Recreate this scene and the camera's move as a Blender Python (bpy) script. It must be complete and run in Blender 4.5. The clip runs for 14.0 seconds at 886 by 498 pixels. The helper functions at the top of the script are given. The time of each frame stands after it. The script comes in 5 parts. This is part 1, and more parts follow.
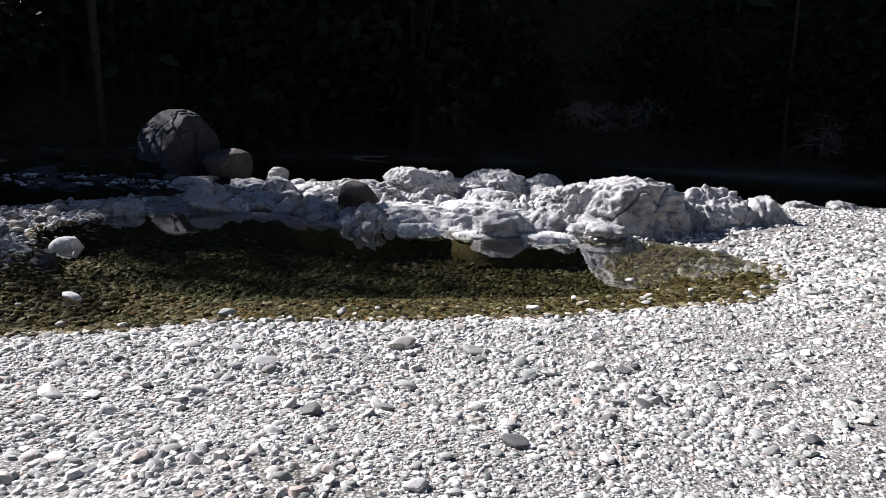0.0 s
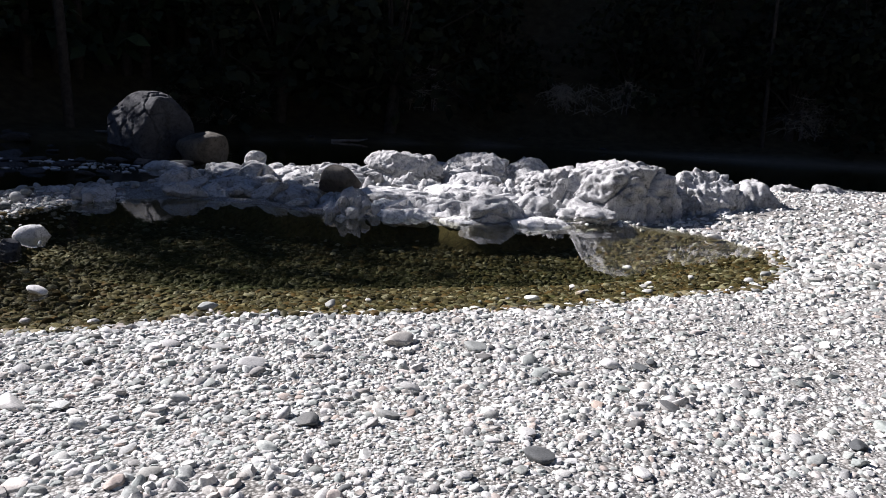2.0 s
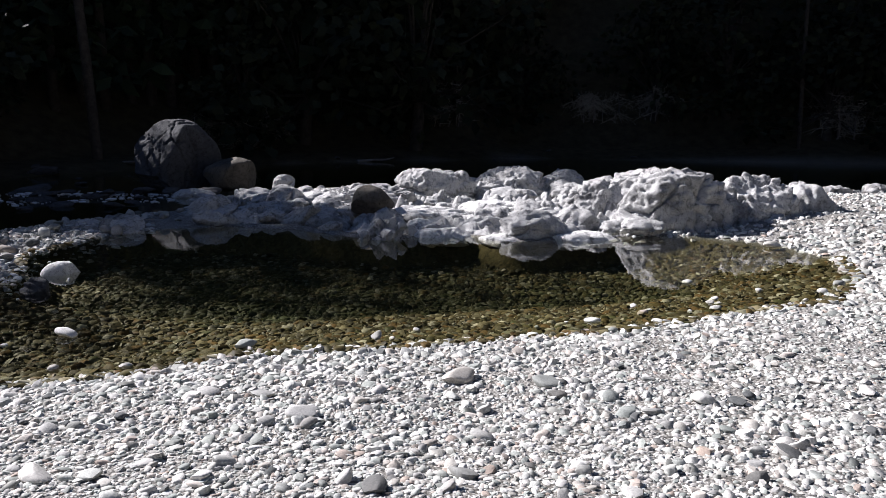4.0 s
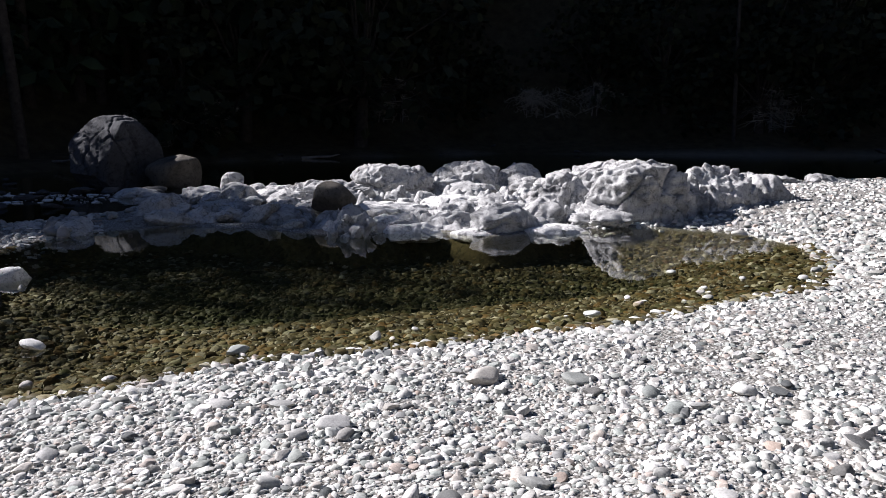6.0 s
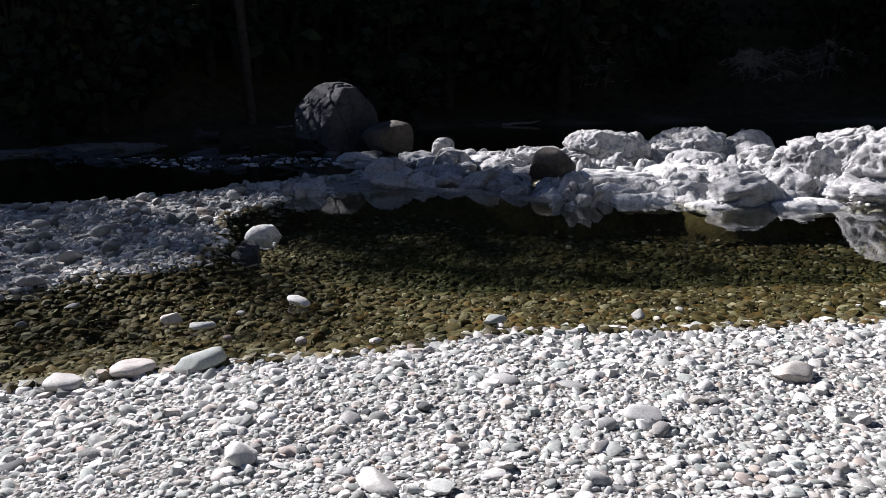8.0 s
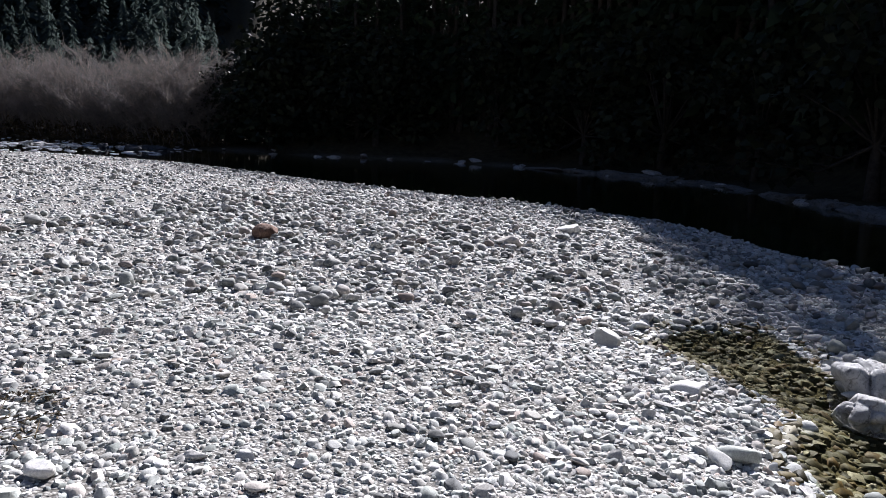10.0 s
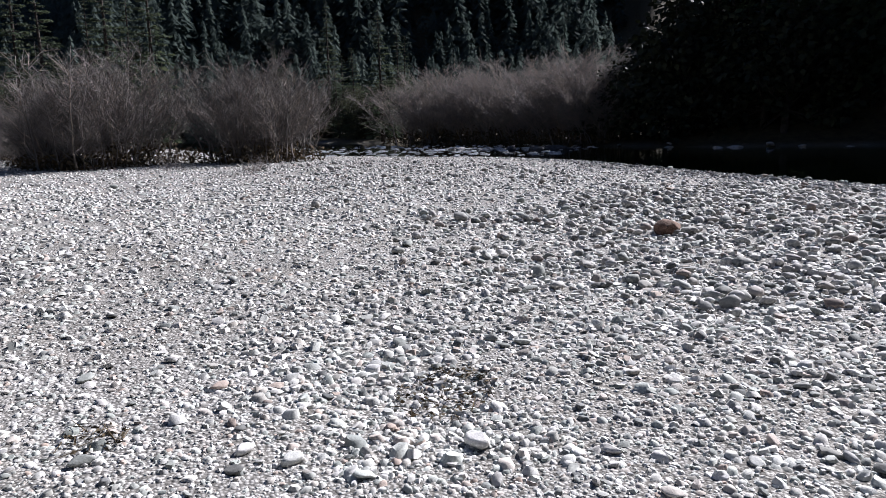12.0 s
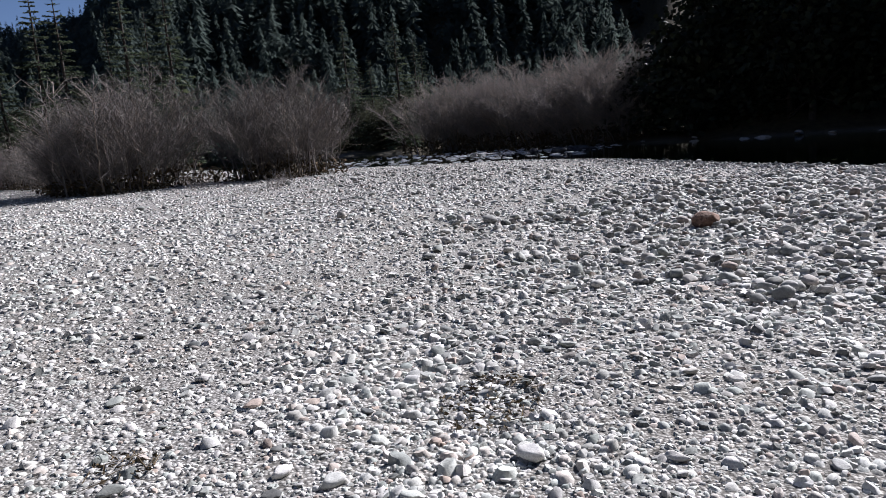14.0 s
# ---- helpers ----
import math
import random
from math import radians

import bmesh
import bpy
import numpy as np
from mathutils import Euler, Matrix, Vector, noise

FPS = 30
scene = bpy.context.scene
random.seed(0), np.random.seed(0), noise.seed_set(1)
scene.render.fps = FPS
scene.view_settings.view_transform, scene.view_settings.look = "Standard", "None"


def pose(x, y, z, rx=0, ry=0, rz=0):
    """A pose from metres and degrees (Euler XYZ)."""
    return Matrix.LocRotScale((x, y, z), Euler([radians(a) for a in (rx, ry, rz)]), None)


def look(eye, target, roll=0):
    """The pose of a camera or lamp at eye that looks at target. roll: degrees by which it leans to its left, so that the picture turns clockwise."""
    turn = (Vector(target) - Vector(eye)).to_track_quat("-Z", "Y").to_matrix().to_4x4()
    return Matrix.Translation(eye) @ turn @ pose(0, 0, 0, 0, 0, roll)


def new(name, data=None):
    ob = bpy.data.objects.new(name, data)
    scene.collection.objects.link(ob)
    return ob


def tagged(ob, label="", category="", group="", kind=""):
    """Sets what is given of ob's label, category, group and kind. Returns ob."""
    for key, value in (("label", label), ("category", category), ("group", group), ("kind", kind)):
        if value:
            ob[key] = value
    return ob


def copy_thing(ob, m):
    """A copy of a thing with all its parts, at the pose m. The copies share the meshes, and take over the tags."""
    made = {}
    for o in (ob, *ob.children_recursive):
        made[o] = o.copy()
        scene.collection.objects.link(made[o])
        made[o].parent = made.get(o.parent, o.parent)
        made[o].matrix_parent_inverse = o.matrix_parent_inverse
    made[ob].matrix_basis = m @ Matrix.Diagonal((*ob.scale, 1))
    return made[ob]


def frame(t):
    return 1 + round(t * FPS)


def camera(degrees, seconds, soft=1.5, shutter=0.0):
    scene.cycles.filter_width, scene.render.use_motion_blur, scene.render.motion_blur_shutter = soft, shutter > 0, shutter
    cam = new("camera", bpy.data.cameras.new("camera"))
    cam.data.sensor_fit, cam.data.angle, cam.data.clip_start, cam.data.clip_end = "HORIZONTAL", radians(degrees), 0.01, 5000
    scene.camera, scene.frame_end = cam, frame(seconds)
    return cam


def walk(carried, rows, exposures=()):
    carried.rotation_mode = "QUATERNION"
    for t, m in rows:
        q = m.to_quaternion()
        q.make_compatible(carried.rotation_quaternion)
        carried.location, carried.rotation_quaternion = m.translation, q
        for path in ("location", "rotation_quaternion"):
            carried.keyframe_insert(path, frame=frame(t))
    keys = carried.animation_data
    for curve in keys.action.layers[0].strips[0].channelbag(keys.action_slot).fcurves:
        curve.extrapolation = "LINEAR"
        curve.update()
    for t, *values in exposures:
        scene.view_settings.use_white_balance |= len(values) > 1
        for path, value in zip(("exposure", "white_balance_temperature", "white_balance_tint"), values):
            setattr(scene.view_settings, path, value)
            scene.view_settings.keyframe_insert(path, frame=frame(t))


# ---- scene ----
cam = camera(63.5, 14.0, soft=0.8)
PATH = [
    (0, (0.719, 0.217, 2.218), (0.499, 2.169, 1.842), 3.0),
    (0.5, (0.719, 0.43, 2.179), (0.361, 2.38, 1.912), 2.0),
    (1, (0.672, 0.516, 2.176), (0.24, 2.439, 1.834), 1.9),
    (1.5, (0.522, 0.634, 2.15), (0.212, 2.574, 1.78), 0.3),
    (2, (0.476, 0.649, 2.158), (0.325, 2.599, 1.743), 3.1),
    (2.5, (0.533, 0.829, 2.175), (0.296, 2.778, 1.792), 0.3),
    (3, (0.454, 0.983, 2.127), (0.222, 2.932, 1.741), 3.2),
    (3.5, (0.317, 1.119, 2.121), (0.139, 3.093, 1.85), 1.7),
    (4, (0.174, 1.184, 2.109), (-0.05, 3.136, 1.735), 0.4),
    (6.5, (-0.588, 1.506, 2.008), (-0.608, 3.468, 1.623), 0.1),
    (7, (-0.737, 1.556, 1.994), (-0.819, 3.511, 1.581), 1.8),
    (7.5, (-1.019, 1.584, 1.973), (-1.184, 3.529, 1.535), 0.1),
    (8, (-1.208, 1.74, 1.949), (-1.74, 3.612, 1.485), -0.7),
    (8.2, (-1.361, 1.772, 1.93), (-2.076, 3.597, 1.528), -0.4),
    (10.3, (-1.739, 2.227, 2.062), (-3.706, 2.158, 1.708), 2.1),
    (10.5, (-1.75, 2.231, 2.059), (-3.708, 2.068, 1.687), 1.8),
    (11, (-1.742, 2.211, 2.064), (-3.67, 1.818, 1.706), 1.3),
    (11.5, (-1.753, 2.127, 2.07), (-3.634, 1.542, 1.723), 0.5),
    (12, (-1.738, 2.055, 2.067), (-3.496, 1.165, 1.724), -1.8),
    (12.5, (-1.721, 2.009, 2.049), (-3.364, 0.932, 1.678), -1.4),
    (13, (-1.679, 1.958, 2.053), (-3.302, 0.852, 1.677), -0.4),
    (13.5, (-1.702, 1.895, 2.03), (-3.3, 0.755, 1.648), -2.3),
    (14, (-1.93, 1.872, 1.988), (-3.659, 0.918, 1.67), -4.9),
]
walk(cam, [(t, look(eye, target, roll)) for t, eye, target, roll in PATH],
     exposures=[(0, 1.12, 6100, 17), (8.2, 1.02, 6100, 17), (10.3, 1.26, 5900, 17), (14, 0.98, 5950, 17)])

# ---- light ----
SUN_YAW, SUN_EL = 69.0, 36.0
sun_dir = Vector((-math.sin(radians(SUN_YAW)) * math.cos(radians(SUN_EL)),
                  math.cos(radians(SUN_YAW)) * math.cos(radians(SUN_EL)), math.sin(radians(SUN_EL))))
world = bpy.data.worlds.new("sky")
scene.world = world
world.use_nodes = True
wn = world.node_tree
sky = wn.nodes.new("ShaderNodeTexSky")
sky.sky_type, sky.sun_disc = "NISHITA", False
sky.sun_elevation, sky.sun_rotation = radians(SUN_EL), radians(-SUN_YAW)
sky.altitude, sky.air_density, sky.dust_density, sky.ozone_density = 1500, 0.6, 0.15, 1.0
wn.links.new(sky.outputs[0], wn.nodes["Background"].inputs[0])
wn.nodes["Background"].inputs[1].default_value = 0.042
sun = new("sun", bpy.data.lights.new("sun", "SUN"))
sun.data.energy, sun.data.angle, sun.data.color = 5.0, radians(0.53), (1.0, 0.96, 0.9)
sun.matrix_world = look(sun_dir * 60, (0, 0, 0))


# ---- materials ----
def mat(name):
    m = bpy.data.materials.new(name)
    m.use_nodes = True
    nt = m.node_tree
    return m, nt, nt.nodes["Principled BSDF"]


def add(nt, kind, **props):
    n = nt.nodes.new("ShaderNode" + kind)
    for k, v in props.items():
        n.inputs[k].default_value = v
    return n


def ramp(nt, src, stops):
    r = nt.nodes.new("ShaderNodeValToRGB")
    e = r.color_ramp.elements
    while len(e) < len(stops):
        e.new(0.5)
    for el, (p, c) in zip(e, stops):
        el.position, el.color = p, (*c, 1)
    nt.links.new(src, r.inputs[0])
    return r.outputs[0]


def mixc(nt, mode, fac, a, b):
    n = nt.nodes.new("ShaderNodeMix")
    n.data_type, n.blend_type = "RGBA", mode
    for idx, val in ((0, fac), (6, a), (7, b)):
        if isinstance(val, (int, float)):
            n.inputs[idx].default_value = val
        elif isinstance(val, tuple):
            n.inputs[idx].default_value = (*val, 1)
        else:
            nt.links.new(val, n.inputs[idx])
    return n.outputs[2]


def geopos(nt):
    return nt.nodes.new("ShaderNodeNewGeometry").outputs["Position"]


def noise_tex(nt, vec, scale, detail=4.0, rough=0.6):
    n = add(nt, "TexNoise", Scale=scale, Detail=detail, Roughness=rough)
    nt.links.new(vec, n.inputs["Vector"])
    return n.outputs["Fac"]


def bump(nt, bsdf, height, strength, dist):
    b = add(nt, "Bump", Strength=strength, Distance=dist)
    nt.links.new(height, b.inputs["Height"])
    nt.links.new(b.outputs[0], bsdf.inputs["Normal"])


def depth_shade(nt, c, pos):
    """Dark green painted on the deeper bed for light the water swallows."""
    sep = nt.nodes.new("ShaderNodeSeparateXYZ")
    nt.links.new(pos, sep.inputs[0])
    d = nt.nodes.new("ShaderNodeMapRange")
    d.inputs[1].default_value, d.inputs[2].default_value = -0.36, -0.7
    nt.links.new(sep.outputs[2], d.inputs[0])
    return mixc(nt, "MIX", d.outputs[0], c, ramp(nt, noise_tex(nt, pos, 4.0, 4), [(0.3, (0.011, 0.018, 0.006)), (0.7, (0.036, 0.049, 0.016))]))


def stone_material(name, island, stops, rough=0.78, speck=0.3, scale=1.0, algae=False):
    """River stone: a colour for each stone, veins and specks on it."""
    m, nt, b = mat(name)
    if island:
        rnd = nt.nodes.new("ShaderNodeNewGeometry").outputs["Random Per Island"]
    else:
        rnd = nt.nodes.new("ShaderNodeObjectInfo").outputs["Random"]
    base = ramp(nt, rnd, stops)
    pos = geopos(nt)
    n1 = noise_tex(nt, pos, 14 * scale, 5)
    n2 = noise_tex(nt, pos, 90 * scale, 3)
    shade = ramp(nt, n1, [(0.25, (0.72, 0.72, 0.72)), (0.55, (1, 1, 1)), (0.8, (1.0, 0.97, 0.93))])
    c = mixc(nt, "MULTIPLY", 1.0, base, shade)
    grain = ramp(nt, n2, [(0.3, (1 - speck, 1 - speck, 1 - speck)), (0.6, (1, 1, 1))])
    c = mixc(nt, "MULTIPLY", 1.0, c, grain)
    # this switch adds the painted darkening for light lost with depth
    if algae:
        c = depth_shade(nt, c, pos)
    nt.links.new(c, b.inputs["Base Color"])
    b.inputs["Roughness"].default_value = rough
    b.inputs["Specular IOR Level"].default_value = 0.08 if algae else 0.26
    bump(nt, b, n2, 0.3, 0.006)
    return m


GREYS = [(0.0, (0.44, 0.425, 0.4)), (0.1, (0.73, 0.715, 0.69)), (0.18, (0.31, 0.335, 0.31)), (0.27, (0.63, 0.61, 0.575)), (0.36, (0.5, 0.53, 0.49)),
         (0.45, (0.77, 0.755, 0.73)), (0.53, (0.22, 0.235, 0.22)), (0.62, (0.6, 0.55, 0.5)), (0.7, (0.4, 0.43, 0.4)), (0.77, (0.13, 0.135, 0.135)), (0.83, (0.68, 0.665, 0.64)),
         (0.89, (0.4, 0.32, 0.27)), (0.94, (0.56, 0.57, 0.54)), (1.0, (0.71, 0.69, 0.66))]
M_STONE = stone_material("pale_river_stone", True, GREYS)
# stone greys darkened to stand for the shaded sides of backlit cobbles
M_COBBLE = stone_material("shaded_grey_cobble", True, [(p, tuple(v * 0.66 for v in c)) for p, c in GREYS])
M_STONE_OBJ = stone_material("pale_cobble", False, GREYS)
ALGAE = [(0.0, (0.03, 0.026, 0.013)), (0.14, (0.115, 0.092, 0.042)), (0.28, (0.047, 0.044, 0.02)), (0.42, (0.2, 0.17, 0.095)), (0.55, (0.02, 0.02, 0.011)),
         (0.68, (0.145, 0.092, 0.036)), (0.8, (0.07, 0.073, 0.03)), (0.9, (0.42, 0.39, 0.29)), (0.94, (0.075, 0.064, 0.034)), (1.0, (0.05, 0.043, 0.02))]
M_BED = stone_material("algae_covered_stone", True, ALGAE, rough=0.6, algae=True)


def ground_material():
    """Gravel: fine pebbles and grit, with shadowed gaps painted dark between them."""
    m, nt, b = mat("river_gravel")
    pos = geopos(nt)
    v1 = add(nt, "TexVoronoi", Scale=46.0)
    v2 = add(nt, "TexVoronoi", Scale=19.0)
    for v in (v1, v2):
        nt.links.new(pos, v.inputs["Vector"])
    big = noise_tex(nt, pos, 0.9, 4)
    fine = noise_tex(nt, pos, 120, 3)
    steps = [(0.0, (0.13, 0.126, 0.12)), (0.2, (0.45, 0.438, 0.415)), (0.4, (0.3, 0.295, 0.282)), (0.55, (0.64, 0.625, 0.6)), (0.7, (0.2, 0.195, 0.185)), (0.85, (0.54, 0.525, 0.5)), (1.0, (0.72, 0.705, 0.68))]
    tone = mixc(nt, "MIX", 0.4, ramp(nt, v1.outputs["Color"], steps), ramp(nt, v2.outputs["Color"], steps))
    # dark rims painted round the pebbles for the shadow in their gaps
    tone = mixc(nt, "MULTIPLY", 0.8, tone, ramp(nt, v1.outputs["Distance"], [(0.35, (1, 1, 1)), (0.62, (0.22, 0.21, 0.2))]))
    patch = ramp(nt, big, [(0.3, (0.8, 0.78, 0.74)), (0.6, (1, 1, 1))])
    c = mixc(nt, "MULTIPLY", 1.0, tone, patch)
    c = mixc(nt, "MULTIPLY", 0.5, c, ramp(nt, fine, [(0.3, (0.5, 0.5, 0.5)), (0.6, (1, 1, 1))]))
    # forest soil away from the gravel bar, wet algae below the water line
    sep = nt.nodes.new("ShaderNodeSeparateXYZ")
    nt.links.new(pos, sep.inputs[0])
    att = nt.nodes.new("ShaderNodeAttribute")
    att.attribute_name = "soil"
    c = mixc(nt, "MIX", att.outputs["Fac"], c, ramp(nt, noise_tex(nt, pos, 2.2, 5), [(0.3, (0.03, 0.026, 0.018)), (0.7, (0.075, 0.065, 0.04))]))
    wet = nt.nodes.new("ShaderNodeMapRange")
    wet.inputs[1].default_value, wet.inputs[2].default_value = 0.02, -0.06
    nt.links.new(sep.outputs[2], wet.inputs[0])
    c = mixc(nt, "MIX", wet.outputs[0], c, ramp(nt, v2.outputs["Color"], [(0.0, (0.03, 0.027, 0.012)), (0.5, (0.1, 0.082, 0.036)), (1.0, (0.035, 0.034, 0.015))]))
    # painted loss of light with depth, over the bed's own colours
    c = depth_shade(nt, c, pos)
    nt.links.new(c, b.inputs["Base Color"])
    b.inputs["Roughness"].default_value = 0.9
    b.inputs["Specular IOR Level"].default_value = 0.08
    mx = mixc(nt, "ADD", 1.0, v1.outputs["Distance"], v2.outputs["Distance"])
    bump(nt, b, mx, 0.7, 0.014)
    nt.nodes["Bump"].invert = True
    return m


M_GROUND = ground_material()


def rock_material(name, lo, hi, tint=(1, 1, 1), scale=1.0):
    """Weathered bedrock: pale faces, darker cracks and lichen stains."""
    m, nt, b = mat(name)
    pos = geopos(nt)
    n1 = noise_tex(nt, pos, 1.6 * scale, 8, 0.65)
    n2 = noise_tex(nt, pos, 11 * scale, 8, 0.7)
    n3 = noise_tex(nt, pos, 60 * scale, 4)
    vo = add(nt, "TexVoronoi", Scale=1.3 * scale)
    vo.feature = "DISTANCE_TO_EDGE"
    warp = nt.nodes.new("ShaderNodeVectorMath")
    warp.operation = "MULTIPLY_ADD"
    nz = add(nt, "TexNoise", Scale=1.4 * scale, Detail=6.0)
    nt.links.new(pos, nz.inputs["Vector"])
    nt.links.new(nz.outputs["Color"], warp.inputs[0])
    warp.inputs[1].default_value = (1.6, 1.6, 1.6)
    nt.links.new(pos, warp.inputs[2])
    nt.links.new(warp.outputs[0], vo.inputs["Vector"])
    c = ramp(nt, n1, [(0.3, lo), (0.5, hi), (0.75, tuple(h * 0.86 for h in hi))])
    c = mixc(nt, "MULTIPLY", 0.95, c, ramp(nt, n2, [(0.34, (0.3, 0.3, 0.3)), (0.43, (0.8, 0.8, 0.8)), (0.54, (1, 1, 1))]))
    c = mixc(nt, "MULTIPLY", 0.8, c, ramp(nt, noise_tex(nt, pos, 34 * scale, 5, 0.7), [(0.36, (0.45, 0.45, 0.45)), (0.46, (1, 1, 1))]))
    c = mixc(nt, "MULTIPLY", 0.7, c, ramp(nt, vo.outputs["Distance"], [(0.0, (0.3, 0.29, 0.28)), (0.018, (1, 1, 1))]))
    c = mixc(nt, "MULTIPLY", 1.0, c, tint)
    nt.links.new(c, b.inputs["Base Color"])
    b.inputs["Roughness"].default_value = 0.85
    b.inputs["Specular IOR Level"].default_value = 0.25
    h = mixc(nt, "ADD", 0.5, n2, n3)
    bump(nt, b, h, 0.6, 0.025)
    return m


M_ROCK = rock_material("pale_weathered_bedrock", (0.18, 0.179, 0.178), (0.5, 0.497, 0.49))
# pale ledge rock coloured darker, for the shade it lies in
M_LEDGE = rock_material("shaded_ledge_stone", (0.07, 0.07, 0.072), (0.17, 0.168, 0.165))
M_PALEROCK = rock_material("pale_smooth_boulder_stone", (0.55, 0.54, 0.52), (0.78, 0.77, 0.75))
M_DARKROCK = rock_material("dark_boulder_stone", (0.03, 0.032, 0.037), (0.07, 0.072, 0.08))
M_BROWNROCK = rock_material("brown_boulder_stone", (0.055, 0.049, 0.041), (0.12, 0.107, 0.09))


def water_material(name, tint, ripple, dist, scale):
    m, nt, b = mat(name)
    nt.nodes.remove(b)
    out = nt.nodes["Material Output"]
    tr = add(nt, "BsdfTransparent", Color=(*tint, 1))
    gl = add(nt, "BsdfGlossy", Color=(1, 1, 1, 1), Roughness=0.02)
    fr = add(nt, "LayerWeight", Blend=0.5)
    pw = nt.nodes.new("ShaderNodeMath")
    pw.operation = "POWER"
    pw.inputs[1].default_value = 5.0
    ma = nt.nodes.new("ShaderNodeMath")
    ma.operation = "MULTIPLY_ADD"
    ma.inputs[1].default_value, ma.inputs[2].default_value = 0.98, 0.02
    nt.links.new(fr.outputs["Facing"], pw.inputs[0])
    nt.links.new(pw.outputs[0], ma.inputs[0])
    mx = nt.nodes.new("ShaderNodeMixShader")
    pos = geopos(nt)
    n = noise_tex(nt, pos, scale, 3)
    bp = add(nt, "Bump", Strength=ripple, Distance=dist)
    nt.links.new(n, bp.inputs["Height"])
    for node in (gl, fr):
        nt.links.new(bp.outputs[0], node.inputs["Normal"])
    nt.links.new(ma.outputs[0], mx.inputs[0])
    nt.links.new(tr.outputs[0], mx.inputs[1])
    nt.links.new(gl.outputs[0], mx.inputs[2])
    nt.links.new(mx.outputs[0], out.inputs[0])
    return m


M_POOL = water_material("still_clear_water", (0.9, 0.9, 0.8), 0.035, 0.02, 5.0)
M_RIVER = water_material("rippled_river_water", (0.55, 0.58, 0.45), 0.10, 0.05, 2.6)


def plain_material(name, stops, scale=3.0, rough=0.8, spec=0.2, translucent=0.0, island=False):
    m, nt, b = mat(name)
    n = noise_tex(nt, geopos(nt), scale, 4)
    c = ramp(nt, n, stops)
    if island:
        r = nt.nodes.new("ShaderNodeNewGeometry").outputs["Random Per Island"]
        c = mixc(nt, "MULTIPLY", 1.0, c, ramp(nt, r, [(0.0, (0.55, 0.6, 0.55)), (0.6, (1, 1, 1)), (1.0, (1.35, 1.25, 1.0))]))
    nt.links.new(c, b.inputs["Base Color"])
    b.inputs["Roughness"].default_value = rough
    b.inputs["Specular IOR Level"].default_value = spec
    if translucent:
        tl, mx = nt.nodes.new("ShaderNodeBsdfTranslucent"), nt.nodes.new("ShaderNodeMixShader")
        mx.inputs[0].default_value = translucent
        nt.links.new(c, tl.inputs[0])
        nt.links.new(b.outputs[0], mx.inputs[1])
        nt.links.new(tl.outputs[0], mx.inputs[2])
        nt.links.new(mx.outputs[0], nt.nodes["Material Output"].inputs[0])
    return m


# bank foliage: shade put into the colour, darker than the valley's needles and leaves
M_SHADENEEDLE = plain_material("conifer_needles", [(0.3, (0.012, 0.023, 0.012)), (0.7, (0.028, 0.045, 0.022))], 0.6, 0.7, island=True)
M_SHADELEAF = plain_material("oak_foliage", [(0.3, (0.01, 0.015, 0.008)), (0.7, (0.024, 0.031, 0.016))], 0.5, 0.7, island=True)
# bluish haze of distance mixed into the forest's green
M_FARWOOD = plain_material("hazy_conifers", [(0.35, (0.04, 0.056, 0.052)), (0.65, (0.09, 0.115, 0.102))], 0.11, 0.8, spec=0.02, translucent=0.45)
# lighter copy of the bank needles, for trees that stand in sun
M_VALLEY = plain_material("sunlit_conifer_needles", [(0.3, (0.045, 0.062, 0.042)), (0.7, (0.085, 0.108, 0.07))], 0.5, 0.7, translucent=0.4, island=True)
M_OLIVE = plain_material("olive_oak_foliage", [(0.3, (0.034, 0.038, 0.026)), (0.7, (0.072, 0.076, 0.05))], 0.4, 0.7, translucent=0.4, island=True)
M_BARK = plain_material("dark_bark", [(0.3, (0.026, 0.022, 0.019)), (0.7, (0.065, 0.056, 0.048))], 6.0, 0.9)
M_TWIG = plain_material("bare_grey_twigs", [(0.3, (0.115, 0.102, 0.104)), (0.7, (0.23, 0.21, 0.208))], 3.0, 0.85, island=True)
# the grey twigs' colour lifted for backlight on the far bank
M_FARTWIG = plain_material("pinkish_backlit_twigs", [(0.3, (0.15, 0.134, 0.136)), (0.7, (0.29, 0.262, 0.26))], 3.0, 0.85, translucent=0.2, island=True)
M_PALETWIG = plain_material("pale_dry_twigs", [(0.3, (0.26, 0.24, 0.2)), (0.7, (0.45, 0.42, 0.36))], 3.0, 0.85)
M_PALETRUNK = plain_material("weathered_pale_wood", [(0.3, (0.12, 0.11, 0.1)), (0.7, (0.24, 0.225, 0.205))], 5.0, 0.85)
M_BRUSH = plain_material("dry_undergrowth", [(0.3, (0.05, 0.038, 0.025)), (0.7, (0.11, 0.085, 0.055))], 2.0, 0.9, island=True)
M_FOAM = plain_material("white_water_foam", [(0.3, (0.55, 0.57, 0.6)), (0.7, (0.8, 0.82, 0.84))], 9.0, 0.5)


